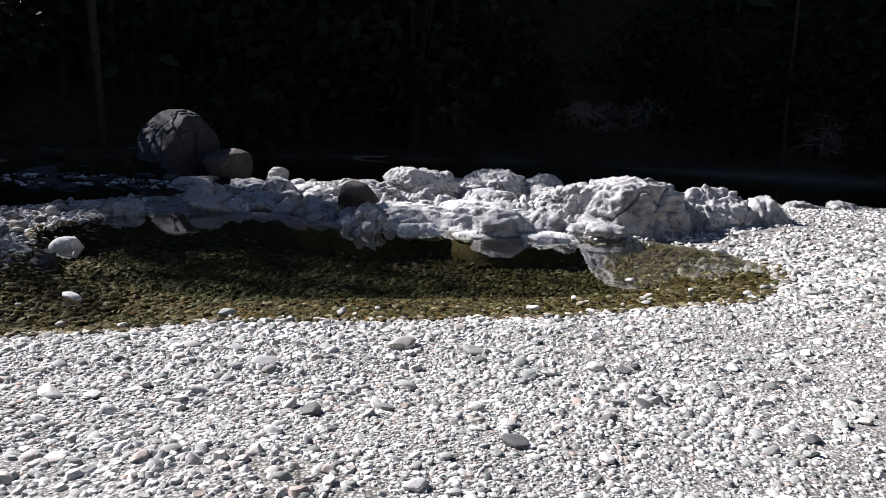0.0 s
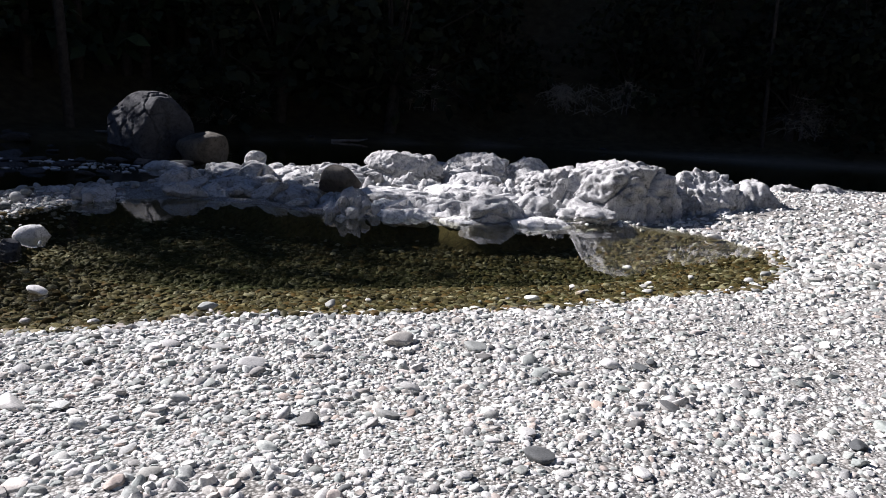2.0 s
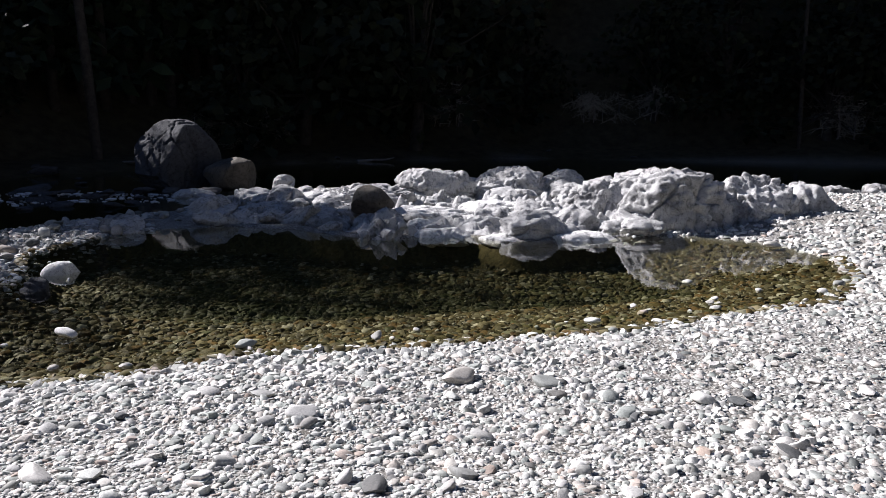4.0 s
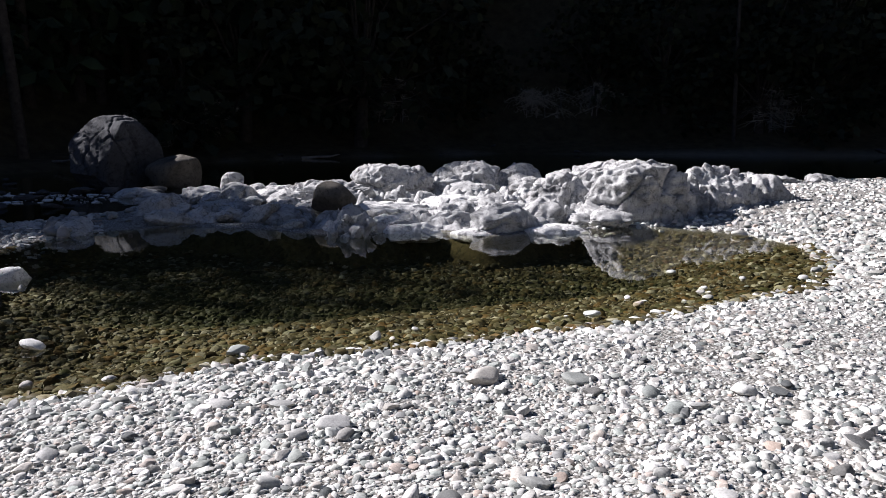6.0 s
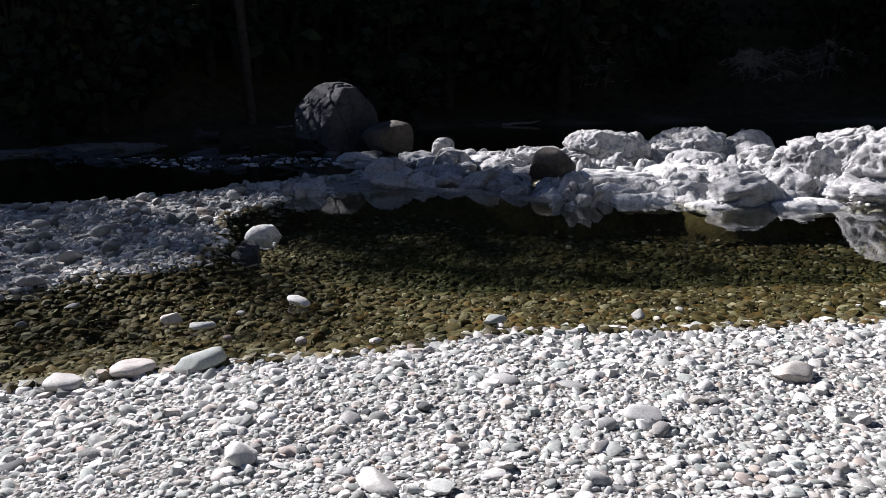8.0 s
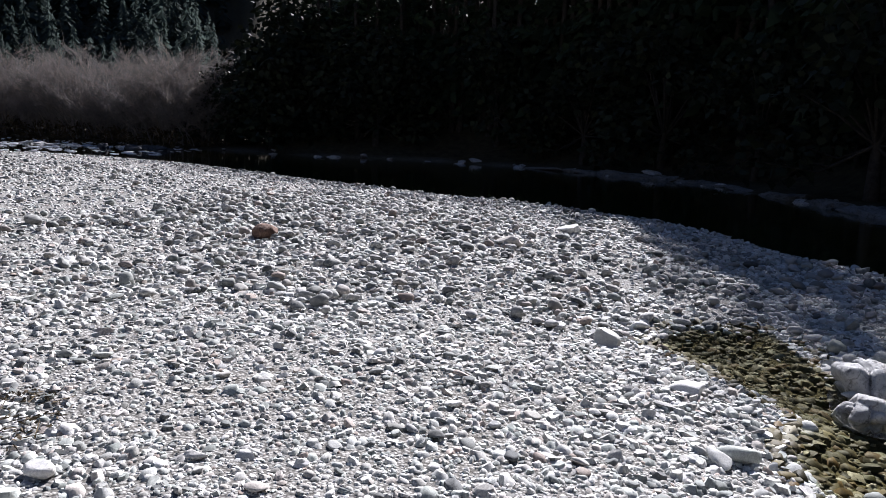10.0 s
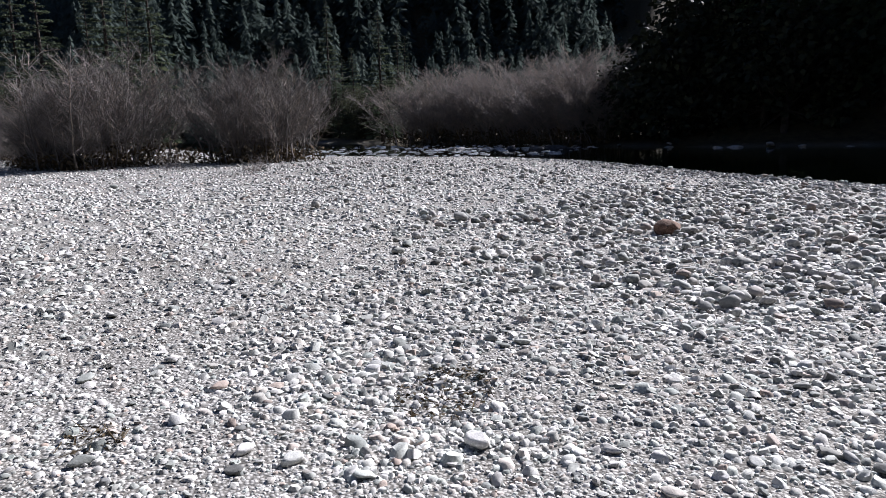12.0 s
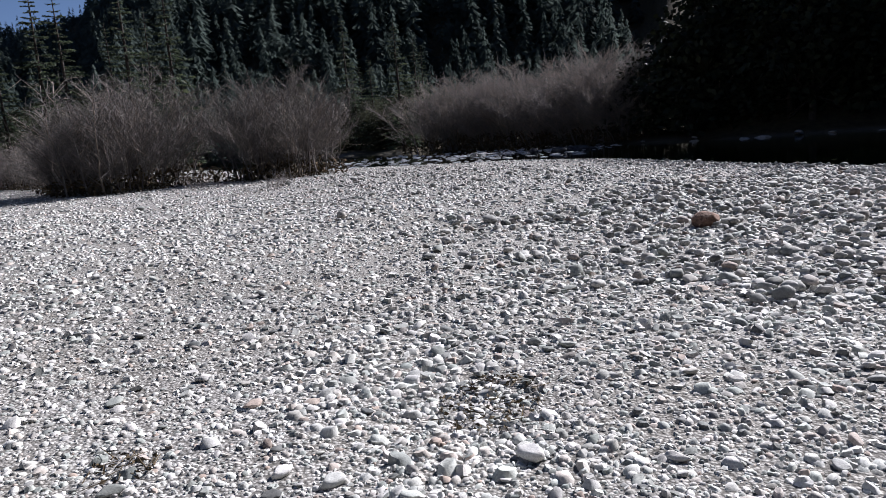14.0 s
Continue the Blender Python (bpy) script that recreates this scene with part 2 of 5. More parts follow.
# ---- mesh helpers ----
def tri_mesh(name, verts, tris, material, smooth=True, crease=0):
    verts, tris = np.asarray(verts, np.float32), np.asarray(tris, np.int32)
    me = bpy.data.meshes.new(name)
    me.vertices.add(len(verts))
    me.vertices.foreach_set("co", verts.ravel())
    me.loops.add(tris.size)
    me.loops.foreach_set("vertex_index", tris.ravel())
    me.polygons.add(len(tris))
    me.polygons.foreach_set("loop_start", np.arange(0, tris.size, 3, dtype=np.int32))
    me.polygons.foreach_set("loop_total", np.full(len(tris), 3, np.int32))
    me.polygons.foreach_set("use_smooth", np.full(len(tris), smooth))
    me.materials.append(material)
    me.update(calc_edges=True)
    me.validate()
    if crease:
        me.set_sharp_from_angle(angle=radians(crease))
    return me


def joined(chunks):
    """Several (verts, tris) in one."""
    vs, ts, n = [], [], 0
    for v, t in chunks:
        vs.append(v)
        ts.append(t + n)
        n += len(v)
    return np.concatenate(vs), np.concatenate(ts)


def ico(level):
    bm = bmesh.new()
    bmesh.ops.create_icosphere(bm, subdivisions=level, radius=1)
    v = np.array([p.co[:] for p in bm.verts])
    f = np.array([[p.index for p in q.verts] for q in bm.faces])
    bm.free()
    return v, f


ICO = {n: ico(n) for n in (1, 2, 3, 5)}
rng = np.random.default_rng(7)


def hash_noise(seed):
    """Smooth value noise over the plane, on arrays."""
    table = np.random.default_rng(seed).random((64, 64))

    def f(x, y):
        xi, yi = np.floor(x).astype(int), np.floor(y).astype(int)
        fx, fy = x - xi, y - yi
        fx, fy = fx * fx * (3 - 2 * fx), fy * fy * (3 - 2 * fy)
        a, b = table[xi % 64, yi % 64], table[(xi + 1) % 64, yi % 64]
        c, d = table[xi % 64, (yi + 1) % 64], table[(xi + 1) % 64, (yi + 1) % 64]
        return (a * (1 - fx) + b * fx) * (1 - fy) + (c * (1 - fx) + d * fx) * fy
    return f


N1, N2, N3 = hash_noise(1), hash_noise(2), hash_noise(3)

SUN_H = Vector((sun_dir.x, sun_dir.y)).normalized()
TAN_EL = math.tan(radians(SUN_EL))


def along(x, y):
    """Place along and across the way in which shadows fall."""
    return -SUN_H.x * x - SUN_H.y * y, SUN_H.y * x - SUN_H.x * y


def top_limit(x, y):
    """How high a tree at x, y may stand so that the bar keeps its sun."""
    u, v = along(x, y)
    tip = np.interp(v, [-60, -40, -34, -30, -27.5, 0, 1.2, 2.2, 3.2, 3.6, 4.7, 6.2, 6.6, 7.3, 7.7, 8.7, 9.5, 12, 13.5, 14.0, 18.2, 19, 24, 27, 32, 80],
                    [-130, -98, -72, -62, -36, -20, -17.8, -15, -12.5, -10.8, -9.0, -9.2, -11.5, -11.5, -9.4, -9.0, -8.2, -7.4, -8.2, -17.6, -17.6, -6.5, 0, 6, 30, 70])
    return (tip - u) * TAN_EL


# ---- the plan: pool, river, banks ----
POOL = [(-9.5, 5.5), (-9.1, 5.05), (-8.6, 4.8), (-8.0, 5.05), (-7.3, 5.2), (-6.7, 5.3), (-6.1, 4.85), (-5.6, 4.75), (-5.1, 5.2), (-4.6, 5.5),
        (-4.0, 5.9), (-3.1, 6.3), (-2.3, 6.95), (-1.1, 7.3), (-0.1, 7.65), (1.25, 8.2), (2.65, 9.1), (3.7, 9.6), (4.6, 11.1), (4.85, 12.4),
        (4.4, 13.5), (3.3, 14.1), (2.0, 13.8), (0.9, 13.4), (0.0, 12.85), (-0.6, 13.4), (-1.3, 13.4), (-2.1, 12.75), (-2.7, 12.95),
        (-3.9, 13.5), (-5.4, 13.75), (-6.4, 13.2), (-6.9, 12.3), (-7.1, 10.8), (-6.3, 9.5), (-5.9, 8.4), (-6.6, 7.6), (-7.0, 6.9),
        (-7.7, 6.35), (-8.6, 6.5), (-9.3, 6.6)]
RIVER_NEAR = [(-130, -150), (-80, -90), (-56, -50), (-44.5, -33), (-42, -19), (-40.5, -12), (-37, -7), (-31, -2), (-25.4, 3.5), (-22.6, 6.9),
              (-20, 8.9), (-18, 9.7), (-15, 9.7), (-12.6, 10.4), (-11.0, 11.0), (-9.9, 11.7), (-9.0, 12.7), (-8.5, 13.8), (-7.7, 14.7), (-7.3, 15.8), (-7.4, 17.4),
              (-7.0, 19.2), (-5.5, 20.9), (-3, 21.7), (0, 22), (3, 21.6), (5, 21.7), (8, 22.2), (10.6, 23.0), (16, 23.5), (40, 24), (120, 30), (600, 60)]
RIVER_FAR = [(600, 110), (120, 52), (60, 40), (30, 35), (14, 34.5), (2, 36), (-7.5, 31.5), (-13, 27), (-15.8, 22.6), (-17.5, 19), (-20.5, 17),
             (-27, 17.6), (-36, 18), (-41.5, 15.3), (-48.5, 10), (-53, 4), (-53, -3), (-57, -11), (-63, -17), (-70, -27), (-74, -39),
             (-84, -60), (-110, -105), (-160, -160)]
SHELF = [(-1.3, 13.6), (-0.6, 13.5), (0.0, 13.0), (0.9, 13.5), (2.0, 13.9), (3.6, 14.3), (5.2, 15.0), (6.3, 16.4), (5.6, 18.6), (4.6, 20.6), (2, 21.7), (-1, 21.6),
         (-4, 20.6), (-6.5, 19.2), (-7.6, 16.8), (-6.8, 14.8), (-5.6, 14.0), (-4, 13.9), (-3, 13.4), (-2.2, 13.0)]
RIVER = RIVER_NEAR + RIVER_FAR


def signed(poly, x, y, closed=True):
    """Distance to a polygon's edge, negative inside."""
    p = np.array(poly, float)
    q = np.roll(p, -1, 0) if closed else p[1:]
    p = p if closed else p[:-1]
    best, inside = np.full(x.shape, 1e9), np.zeros(x.shape, bool)
    for (ax, ay), (bx, by) in zip(p, q):
        dx, dy = bx - ax, by - ay
        t = np.clip(((x - ax) * dx + (y - ay) * dy) / (dx * dx + dy * dy), 0, 1)
        best = np.minimum(best, (x - ax - t * dx) ** 2 + (y - ay - t * dy) ** 2)
        cross = ((ay > y) != (by > y)) & (x < (bx - ax) * (y - ay) / (by - ay if by != ay else 1e-9) + ax)
        inside ^= cross
    d = np.sqrt(best)
    return np.where(inside, -d, d) if closed else d


FAR_SIDE = RIVER_FAR + [(-400, -300), (-600, 100), (-600, 700), (700, 700)]


def ground_parts(x, y):
    x, y = np.asarray(x, float), np.asarray(y, float)
    pool, river, far = signed(POOL, x, y), signed(RIVER, x, y), signed(FAR_SIDE, x, y)
    near = np.minimum(pool, river)
    wob = (N1(x * 0.35, y * 0.35) - 0.5) * 0.14 + (N2(x * 1.3, y * 1.3) - 0.5) * 0.05
    d = np.maximum(near, 0)
    bar = 0.62 * (1 - np.exp(-d / 3.8)) + wob * np.minimum(d / 2, 1)
    # the low tongue between pool and river
    tongue = np.exp(-((np.maximum(np.abs(x + 10.5) - 2.5, 0) / 1.8) ** 2 + (np.maximum(np.abs(y - 9.8) - 2.0, 0) / 1.3) ** 2))
    bar = bar * (1 - 0.78 * tongue)
    bar = bar * (1 - 0.32 * np.clip((np.hypot(x, y) - 8) / 16, 0, 1))
    # the pool falls off steeply under the shelf
    steep = 2.4 * np.clip(y - 10.0 - 0.25 * x, 0, 1) * np.clip(-pool / 0.4, 0, 1) * np.clip((3.4 - x) / 1.5, 0, 1)
    depth = -np.where(pool < 0, 0.75 * (1 - np.exp((np.minimum(pool, 0) - steep) / 3.0)), 0.9 * (1 - np.exp(np.minimum(river, 0) / 2.5)))
    z = np.where(near > 0, bar, depth + wob * 0.4 * np.minimum(-near / 1.0, 1))
    z = np.where(signed(SHELF, x, y) < -0.1, np.minimum(z, -0.22), z)
    # the steep wooded side across the river
    df = np.maximum(-far, 0)
    hill = 0.5 * (1 - np.exp(-df / 1.5)) + (0.72 + 0.45 * np.clip((along(x, y)[1] - 26) / 10, 0, 1)) * np.maximum(df - 3, 0) + (N3(x * 0.06, y * 0.06) - 0.5) * np.minimum(df * 0.2, 8)
    yaw = np.degrees(np.arctan2(-x, y)) % 360
    fade = np.clip((101 - yaw) / 5, 0, 1) * (yaw < 200) + (yaw > 270)
    hill = 0.5 * (1 - np.exp(-df / 1.5)) + (hill - 0.5 * (1 - np.exp(-df / 1.5))) * fade
    hill = np.minimum(hill, np.maximum(top_limit(x, y) * 0.72, 0.5))
    hill = np.minimum(hill, 70 + 25 * N1(x * 0.01, y * 0.01))
    z = np.where(far < 0, hill, z)
    # valley side beyond the bar; behind it an unseen rise added against sky light
    r = np.hypot(x, y)
    start = np.interp(yaw, [0, 85, 100, 125, 140, 155, 170, 200, 300, 360], [400, 300, 138, 138, 130, 130, 120, 45, 45, 60])
    slope = np.interp(yaw, [0, 85, 100, 130, 137, 143, 150, 170, 200, 300, 360], [0.3, 0.5, 0.62, 0.58, 0.48, 0.26, 0.25, 0.25, 0.5, 0.5, 0.5])
    mount = slope * np.clip(r - start, 0, 225) + (N3(x * 0.012 + 9, y * 0.012) - 0.5) * np.clip((r - start) * 0.3, 0, 14)
    z = np.where(near > 0, z + np.maximum(mount, 0) * np.clip(near / 10, 0, 1), z)
    z = np.where((far >= 0) | (yaw > 100) & (yaw < 200), np.maximum(z, np.maximum(mount, 0) * np.clip((r - 118) / 25, 0, 1) - 0.9), z)
    beach = np.full(x.shape, -1.0)
    soil = np.clip((-far - beach) / 0.8, 0, 1) * (np.abs(far) < 900) + np.clip((r - start + 10) / 8 + 0.5 * N2(x * 0.2, y * 0.2), 0, 1) * (near > 4)
    soil = soil + ((r > 112) & (yaw > 95) & (yaw < 200))
    return z, np.clip(soil, 0, 1), near, pool, river, far


def ground_z(x, y):
    return ground_parts(np.array([x]), np.array([y]))[0][0]


def lines(lo, hi, step, end, growth=1.13):
    s = step
    mid = list(np.arange(lo, hi, step))
    out, p = [], mid[-1]
    while p < end:
        s *= growth
        p += s
        out.append(p)
    left, p, s = [], lo, step
    while p > -end:
        s *= growth
        p -= s
        left.append(p)
    return np.array(left[::-1] + mid + out)


xs, ys = lines(-14, 8, 0.15, 650, 1.1), lines(-3, 16, 0.15, 650, 1.1)
gx, gy = np.meshgrid(xs, ys, indexing="ij")
gz, soil = ground_parts(gx.ravel(), gy.ravel())[:2]
nx, ny = len(xs), len(ys)
ii = (np.arange(nx - 1)[:, None] * ny + np.arange(ny - 1)[None]).ravel()
tris = np.concatenate([np.stack([ii, ii + ny, ii + ny + 1], 1), np.stack([ii, ii + ny + 1, ii + 1], 1)])
me = tri_mesh("ground", np.stack([gx.ravel(), gy.ravel(), gz], 1), tris, M_GROUND)
at = me.attributes.new("soil", "FLOAT", "POINT")
at.data.foreach_set("value", soil.astype(np.float32))
ground = tagged(new("ground", me), "pale river gravel bar rising to dark wooded slopes", "ground", kind="structure")


def water_sheet(name, poly, z, material, label):
    """A level sheet of water a little wider than its basin, with its edge under the gravel."""
    p = np.array(poly)
    bm = bmesh.new()
    vs = [bm.verts.new((a, b, z)) for a, b in p]
    f = bm.faces.new(vs)
    bmesh.ops.triangulate(bm, faces=[f])
    if f.is_valid and f.normal.z < 0:
        bmesh.ops.reverse_faces(bm, faces=bm.faces)
    bmesh.ops.recalc_face_normals(bm, faces=bm.faces)
    bm.normal_update()
    if sum(q.normal.z for q in bm.faces) < 0:
        bmesh.ops.reverse_faces(bm, faces=bm.faces)
    me = bpy.data.meshes.new(name)
    bm.to_mesh(me)
    bm.free()
    me.materials.append(material)
    ob = tagged(new(name, me), label, "water", kind="structure")
    return ob


def grown(poly, by):
    """The polygon pushed outwards."""
    p = np.array(poly, float)
    a, b = np.roll(p, 1, 0), np.roll(p, -1, 0)
    t = b - a
    n = np.stack([t[:, 1], -t[:, 0]], 1) / np.linalg.norm(t, axis=1)[:, None]
    area = 0.5 * np.sum(p[:, 0] * np.roll(p[:, 1], -1) - np.roll(p[:, 0], -1) * p[:, 1])
    return p + n * by * (1 if area > 0 else -1)


pool_water = water_sheet("water_pool", grown(POOL, 0.45), 0.0, M_POOL, "still clear shallow pool water over golden stones")
river_water = water_sheet("water_river", grown(RIVER, 0.5), -0.01, M_RIVER, "dark rippled river water in the shade of the woods")


# ---- rocks ----
class Noise3:
    """Value noise in space, on arrays, with its sums and ridges."""

    def __init__(self, seed):
        self.t = np.random.default_rng(seed).random((32, 32, 32)) * 2 - 1

    def at(self, p):
        i = np.floor(p).astype(int)
        f = p - i
        f = f * f * (3 - 2 * f)
        i %= 32
        j = (i + 1) % 32
        t, out = self.t, 0
        for a in (0, 1):
            for b in (0, 1):
                for c in (0, 1):
                    w = (f[:, 0] if a else 1 - f[:, 0]) * (f[:, 1] if b else 1 - f[:, 1]) * (f[:, 2] if c else 1 - f[:, 2])
                    out = out + w * t[(j if a else i)[:, 0], (j if b else i)[:, 1], (j if c else i)[:, 2]]
        return out

    def fbm(self, p, octaves=4, gain=0.5):
        out, amp = 0, 1.0
        for k in range(octaves):
            out, amp = out + amp * self.at(p * 2.03 ** k + 7.7 * k), amp * gain
        return out

    def ridge(self, p, octaves=4, gain=0.55):
        out, amp = 0, 1.0
        for k in range(octaves):
            out, amp = out + amp * (1 - 2 * np.abs(self.at(p * 2.07 ** k + 3.1 * k))), amp * gain
        return out


SPACE = Noise3(4)
ICO[4], ICO[6] = ico(4), ico(6)


def rock_mesh(name, size, seed, material, level=6, knob=1.0, crack=1.0, blocky=0.0, smooth=True):
    """A weathered rock: a broad mass with facets, knobs, pits and cracks."""
    v, f = ICO[level]
    r = np.random.default_rng(seed)
    p = v.copy()
    for _ in range(16 if blocky else 12):
        n = r.normal(size=3) * [1, 1, 0.75]
        n /= np.linalg.norm(n)
        c = (0.56 if blocky else 0.66) + 0.28 * r.random()
        h = p @ n
        p = p - np.where(h > c, (h - c) * (0.97 if blocky else 0.94), 0)[:, None] * n
    # steep sides under a flatter top
    p = p * (1 / np.maximum(np.abs(p).max(1), 0.4))[:, None] ** (0.2 if blocky else 0.06)
    s = np.array(size) * 0.5
    q = p * s + seed * 5.3
    rel = 0.09 * SPACE.fbm(q * 1.1, 2) - knob * 0.03 * (SPACE.ridge(q * 1.8, 2) - 0.3)
    # grooves that run down the sides, pits, and narrow open joints
    rel += knob * 0.05 * SPACE.ridge(q * 3.0 * [1, 1, 0.3], 3) - knob * 0.032 * SPACE.ridge(q * [8, 8, 5], 3)
    rel -= knob * 0.07 * np.clip(SPACE.at(q * [5.5, 5.5, 4] + 3) - 0.18, 0, 1)
    rel -= knob * 0.08 * np.clip(SPACE.at(q * 12 + 5) - 0.2, 0, 1)
    rel -= crack * 0.22 * np.exp(-(SPACE.fbm(q * 1.0 + 11, 3) / 0.035) ** 2)
    rel -= crack * 0.15 * np.exp(-(SPACE.fbm(q * [1.9, 1.9, 0.45] + 31, 3) / 0.035) ** 2)
    # ledges
    step = q[:, 2] * 4.5 + 1.2 * SPACE.fbm(q * 0.9 + 17, 2)
    rel += knob * 0.05 * (np.abs((step % 1) - 0.5) * 2 - 0.5)
    scale = min(1.0, 0.55 + 0.35 * min(s))
    p = p * s + v * (rel * scale * min(1.0, 0.22 + s.max() * 0.9))[:, None]
    p = (p - (p.max(0) + p.min(0)) / 2) * (np.array(size) / (p.max(0) - p.min(0)))
    return tri_mesh(name, p, f, material, smooth)


def rock(name, x, y, z, size, seed, label, material=None, turn=0, tilt=0, lean=0, sink=0.35, **kw):
    """A rock of that width, depth and height above z, part of it below."""
    w, d, h = size
    full = h / (1 - sink)
    ob = new(name, rock_mesh(name, (w, d, full), seed, material or M_ROCK, **kw))
    ob.matrix_world = pose(x, y, z + h - full / 2, tilt, lean, turn)
    return tagged(ob, label, "rock", "rocks by the pool")


ROCKS = [
    # name, x, y, width, depth, height, turn, label
    ("bedrock_dome", 2.97, 15.0, 2.3, 1.9, 1.08, 15, "large pale weathered bedrock dome at the pool's edge"),
    ("bedrock_dome", 4.5, 15.65, 1.95, 1.8, 0.95, -15, "pale cracked bedrock dome beside the gravel"),
    ("bedrock_dome", 5.8, 16.0, 1.5, 1.3, 0.74, 25, "low pale bedrock dome bedded in gravel"),
    ("bedrock_dome", 2.8, 18.4, 2.5, 1.8, 0.85, 5, "pale bedrock hump behind the largest dome"),
    ("bedrock_dome", 0.3, 13.75, 1.35, 1.2, 0.52, 40, "pale steep bedrock hump dipping into the pool"),
    ("bedrock_dome", 1.1, 14.7, 0.95, 1.0, 0.5, -30, "hollowed pale bedrock hump at the pool"),
    ("bedrock_dome", 1.65, 16.4, 1.7, 1.5, 0.88, 60, "tall pale knobbly bedrock hump"),
    ("bedrock_dome", -2.06, 19.3, 2.2, 1.6, 0.82, 10, "rounded pale bedrock hump by the river"),
    ("bedrock_dome", -0.2, 20.5, 2.2, 1.5, 0.82, -20, "bedrock hump in blue shade by the river"),
    ("bedrock_dome", 1.15, 20.6, 1.3, 1.2, 0.74, 35, "small bedrock hump in the shade"),
    ("bedrock_dome", -0.6, 14.2, 1.1, 0.8, 0.3, 15, "low sunlit bedrock hump at the pool"),
    ("bedrock_dome", -3.6, 18.7, 2.0, 1.3, 0.42, -8, "low sunlit bedrock ridge"),
    ("bedrock_dome", -5.4, 17.6, 1.25, 1.0, 0.48, 20, "sunlit bedrock block in a row of boulders"),
    ("bedrock_dome", -6.45, 17.9, 0.95, 0.9, 0.32, 0, "low rounded boulder in a row of boulders"),
    ("bedrock_dome", -6.0, 14.6, 1.05, 1.0, 0.56, 50, "shaded boulder with sloping sides at the pool"),
    ("bedrock_dome", -5.15, 14.3, 0.8, 0.7, 0.31, -10, "shaded boulder with a flat top at the pool"),
    ("bedrock_dome", -3.7, 14.7, 1.0, 0.8, 0.24, 12, "low shaded slab of rock at the pool"),
    ("bedrock_dome", -6.9, 12.95, 0.8, 0.7, 0.33, 0, "shaded boulder at the tip of the gravel"),
    ("bedrock_dome", -7.7, 13.1, 0.55, 0.5, 0.2, 0, "small shaded boulder at the tip of the gravel"),
    ("bedrock_dome", -8.1, 18.3, 1.1, 0.9, 0.22, 5, "flat pale slab standing in the river"),
    ("bedrock_dome", -6.4, 20.1, 0.65, 0.6, 0.48, 0, "blocky shaded rock by the river"),
    ("bedrock_dome", 7.0, 20.2, 0.75, 0.6, 0.45, 0, "pale boulder at the far edge of the gravel"),
    ("bedrock_dome", 7.95, 20.3, 1.1, 0.8, 0.36, 0, "flat pale boulder at the far edge of the gravel"),
    ("bedrock_dome", 9.5, 21.2, 0.9, 0.8, 0.34, 0, "brownish pale boulder at the far edge of the gravel"),
]
for k, (nm, x, y, w, d, h, turn, lab) in enumerate(ROCKS):
    rock(nm, x, y, -0.05, (w, d * 0.85, h * (1.08 if x > 2.5 else 0.9) + 0.05), k + 1, lab, turn=turn, sink=0.46, level=6 if w > 1.6 else 5, blocky=0.5 if w < 1.0 else 0)
small_blocks = [rock_mesh("bedrock_block", (1, 1, 0.8), 220 + k, M_ROCK, level=3, blocky=1.0, knob=1.3) for k in range(8)]
blocks = [rock_mesh("bedrock_block", (1, 1, 0.8), 200 + k, M_ROCK, level=4, blocky=1.0, knob=1.3) for k in range(8)]
brng = np.random.default_rng(77)
for k in range(150):
    x, y = brng.uniform(-7.4, 6.2), brng.uniform(13.2, 21.5)
    if signed(SHELF, np.array([x]), np.array([y]))[0] > -0.15:
        continue
    s = 0.22 + (0.68 if x > -2.8 else 0.35) * brng.random() ** 2
    ob = new("bedrock_block", (blocks if s > 0.42 else small_blocks)[k % 8])
    ob.matrix_world = pose(x, y, 0.02 + 0.1 * s, brng.normal() * 12, brng.normal() * 12, brng.random() * 360) @ Matrix.Diagonal((s * 1.2, s, s * 0.75, 1))
    tagged(ob, "rough pale block of bedrock on the shelf", "rock", "bedrock blocks")
for k in range(16):
    # a jagged heap at the water's edge
    a, q = k * 2.4, (k % 4) * 0.19
    rock("jagged_rock", -2.2 + q * 1.15 * math.cos(a), 13.1 + 0.45 * q * math.sin(a), -0.05,
         (0.34 - 0.012 * k, 0.22, 0.5 - 0.4 * q - 0.01 * k), 60 + k, "jagged grey rock in a heap at the pool",
         turn=50 * k, tilt=26 * math.sin(k), lean=34 * math.cos(1.7 * k), level=4, blocky=1, knob=2.2, crack=1.3)
for k in range(70):
    # broken, lower blocks on the shaded end of the shelf
    x, y = brng.uniform(-7.3, -2.4), brng.uniform(13.3, 18.5)
    if signed(SHELF, np.array([x]), np.array([y]))[0] > 0.1:
        continue
    s = 0.2 + 0.55 * brng.random() ** 2
    ob = new("bedrock_block", (blocks if s > 0.42 else small_blocks)[k % 8])
    ob.matrix_world = pose(x, y, 0.1 * s, brng.normal() * 20, brng.normal() * 20, brng.random() * 360) @ Matrix.Diagonal((s * 1.3, s * 0.8, s * 0.7, 1))
    tagged(ob, "broken block of bedrock standing in the shade", "rock", "bedrock blocks")
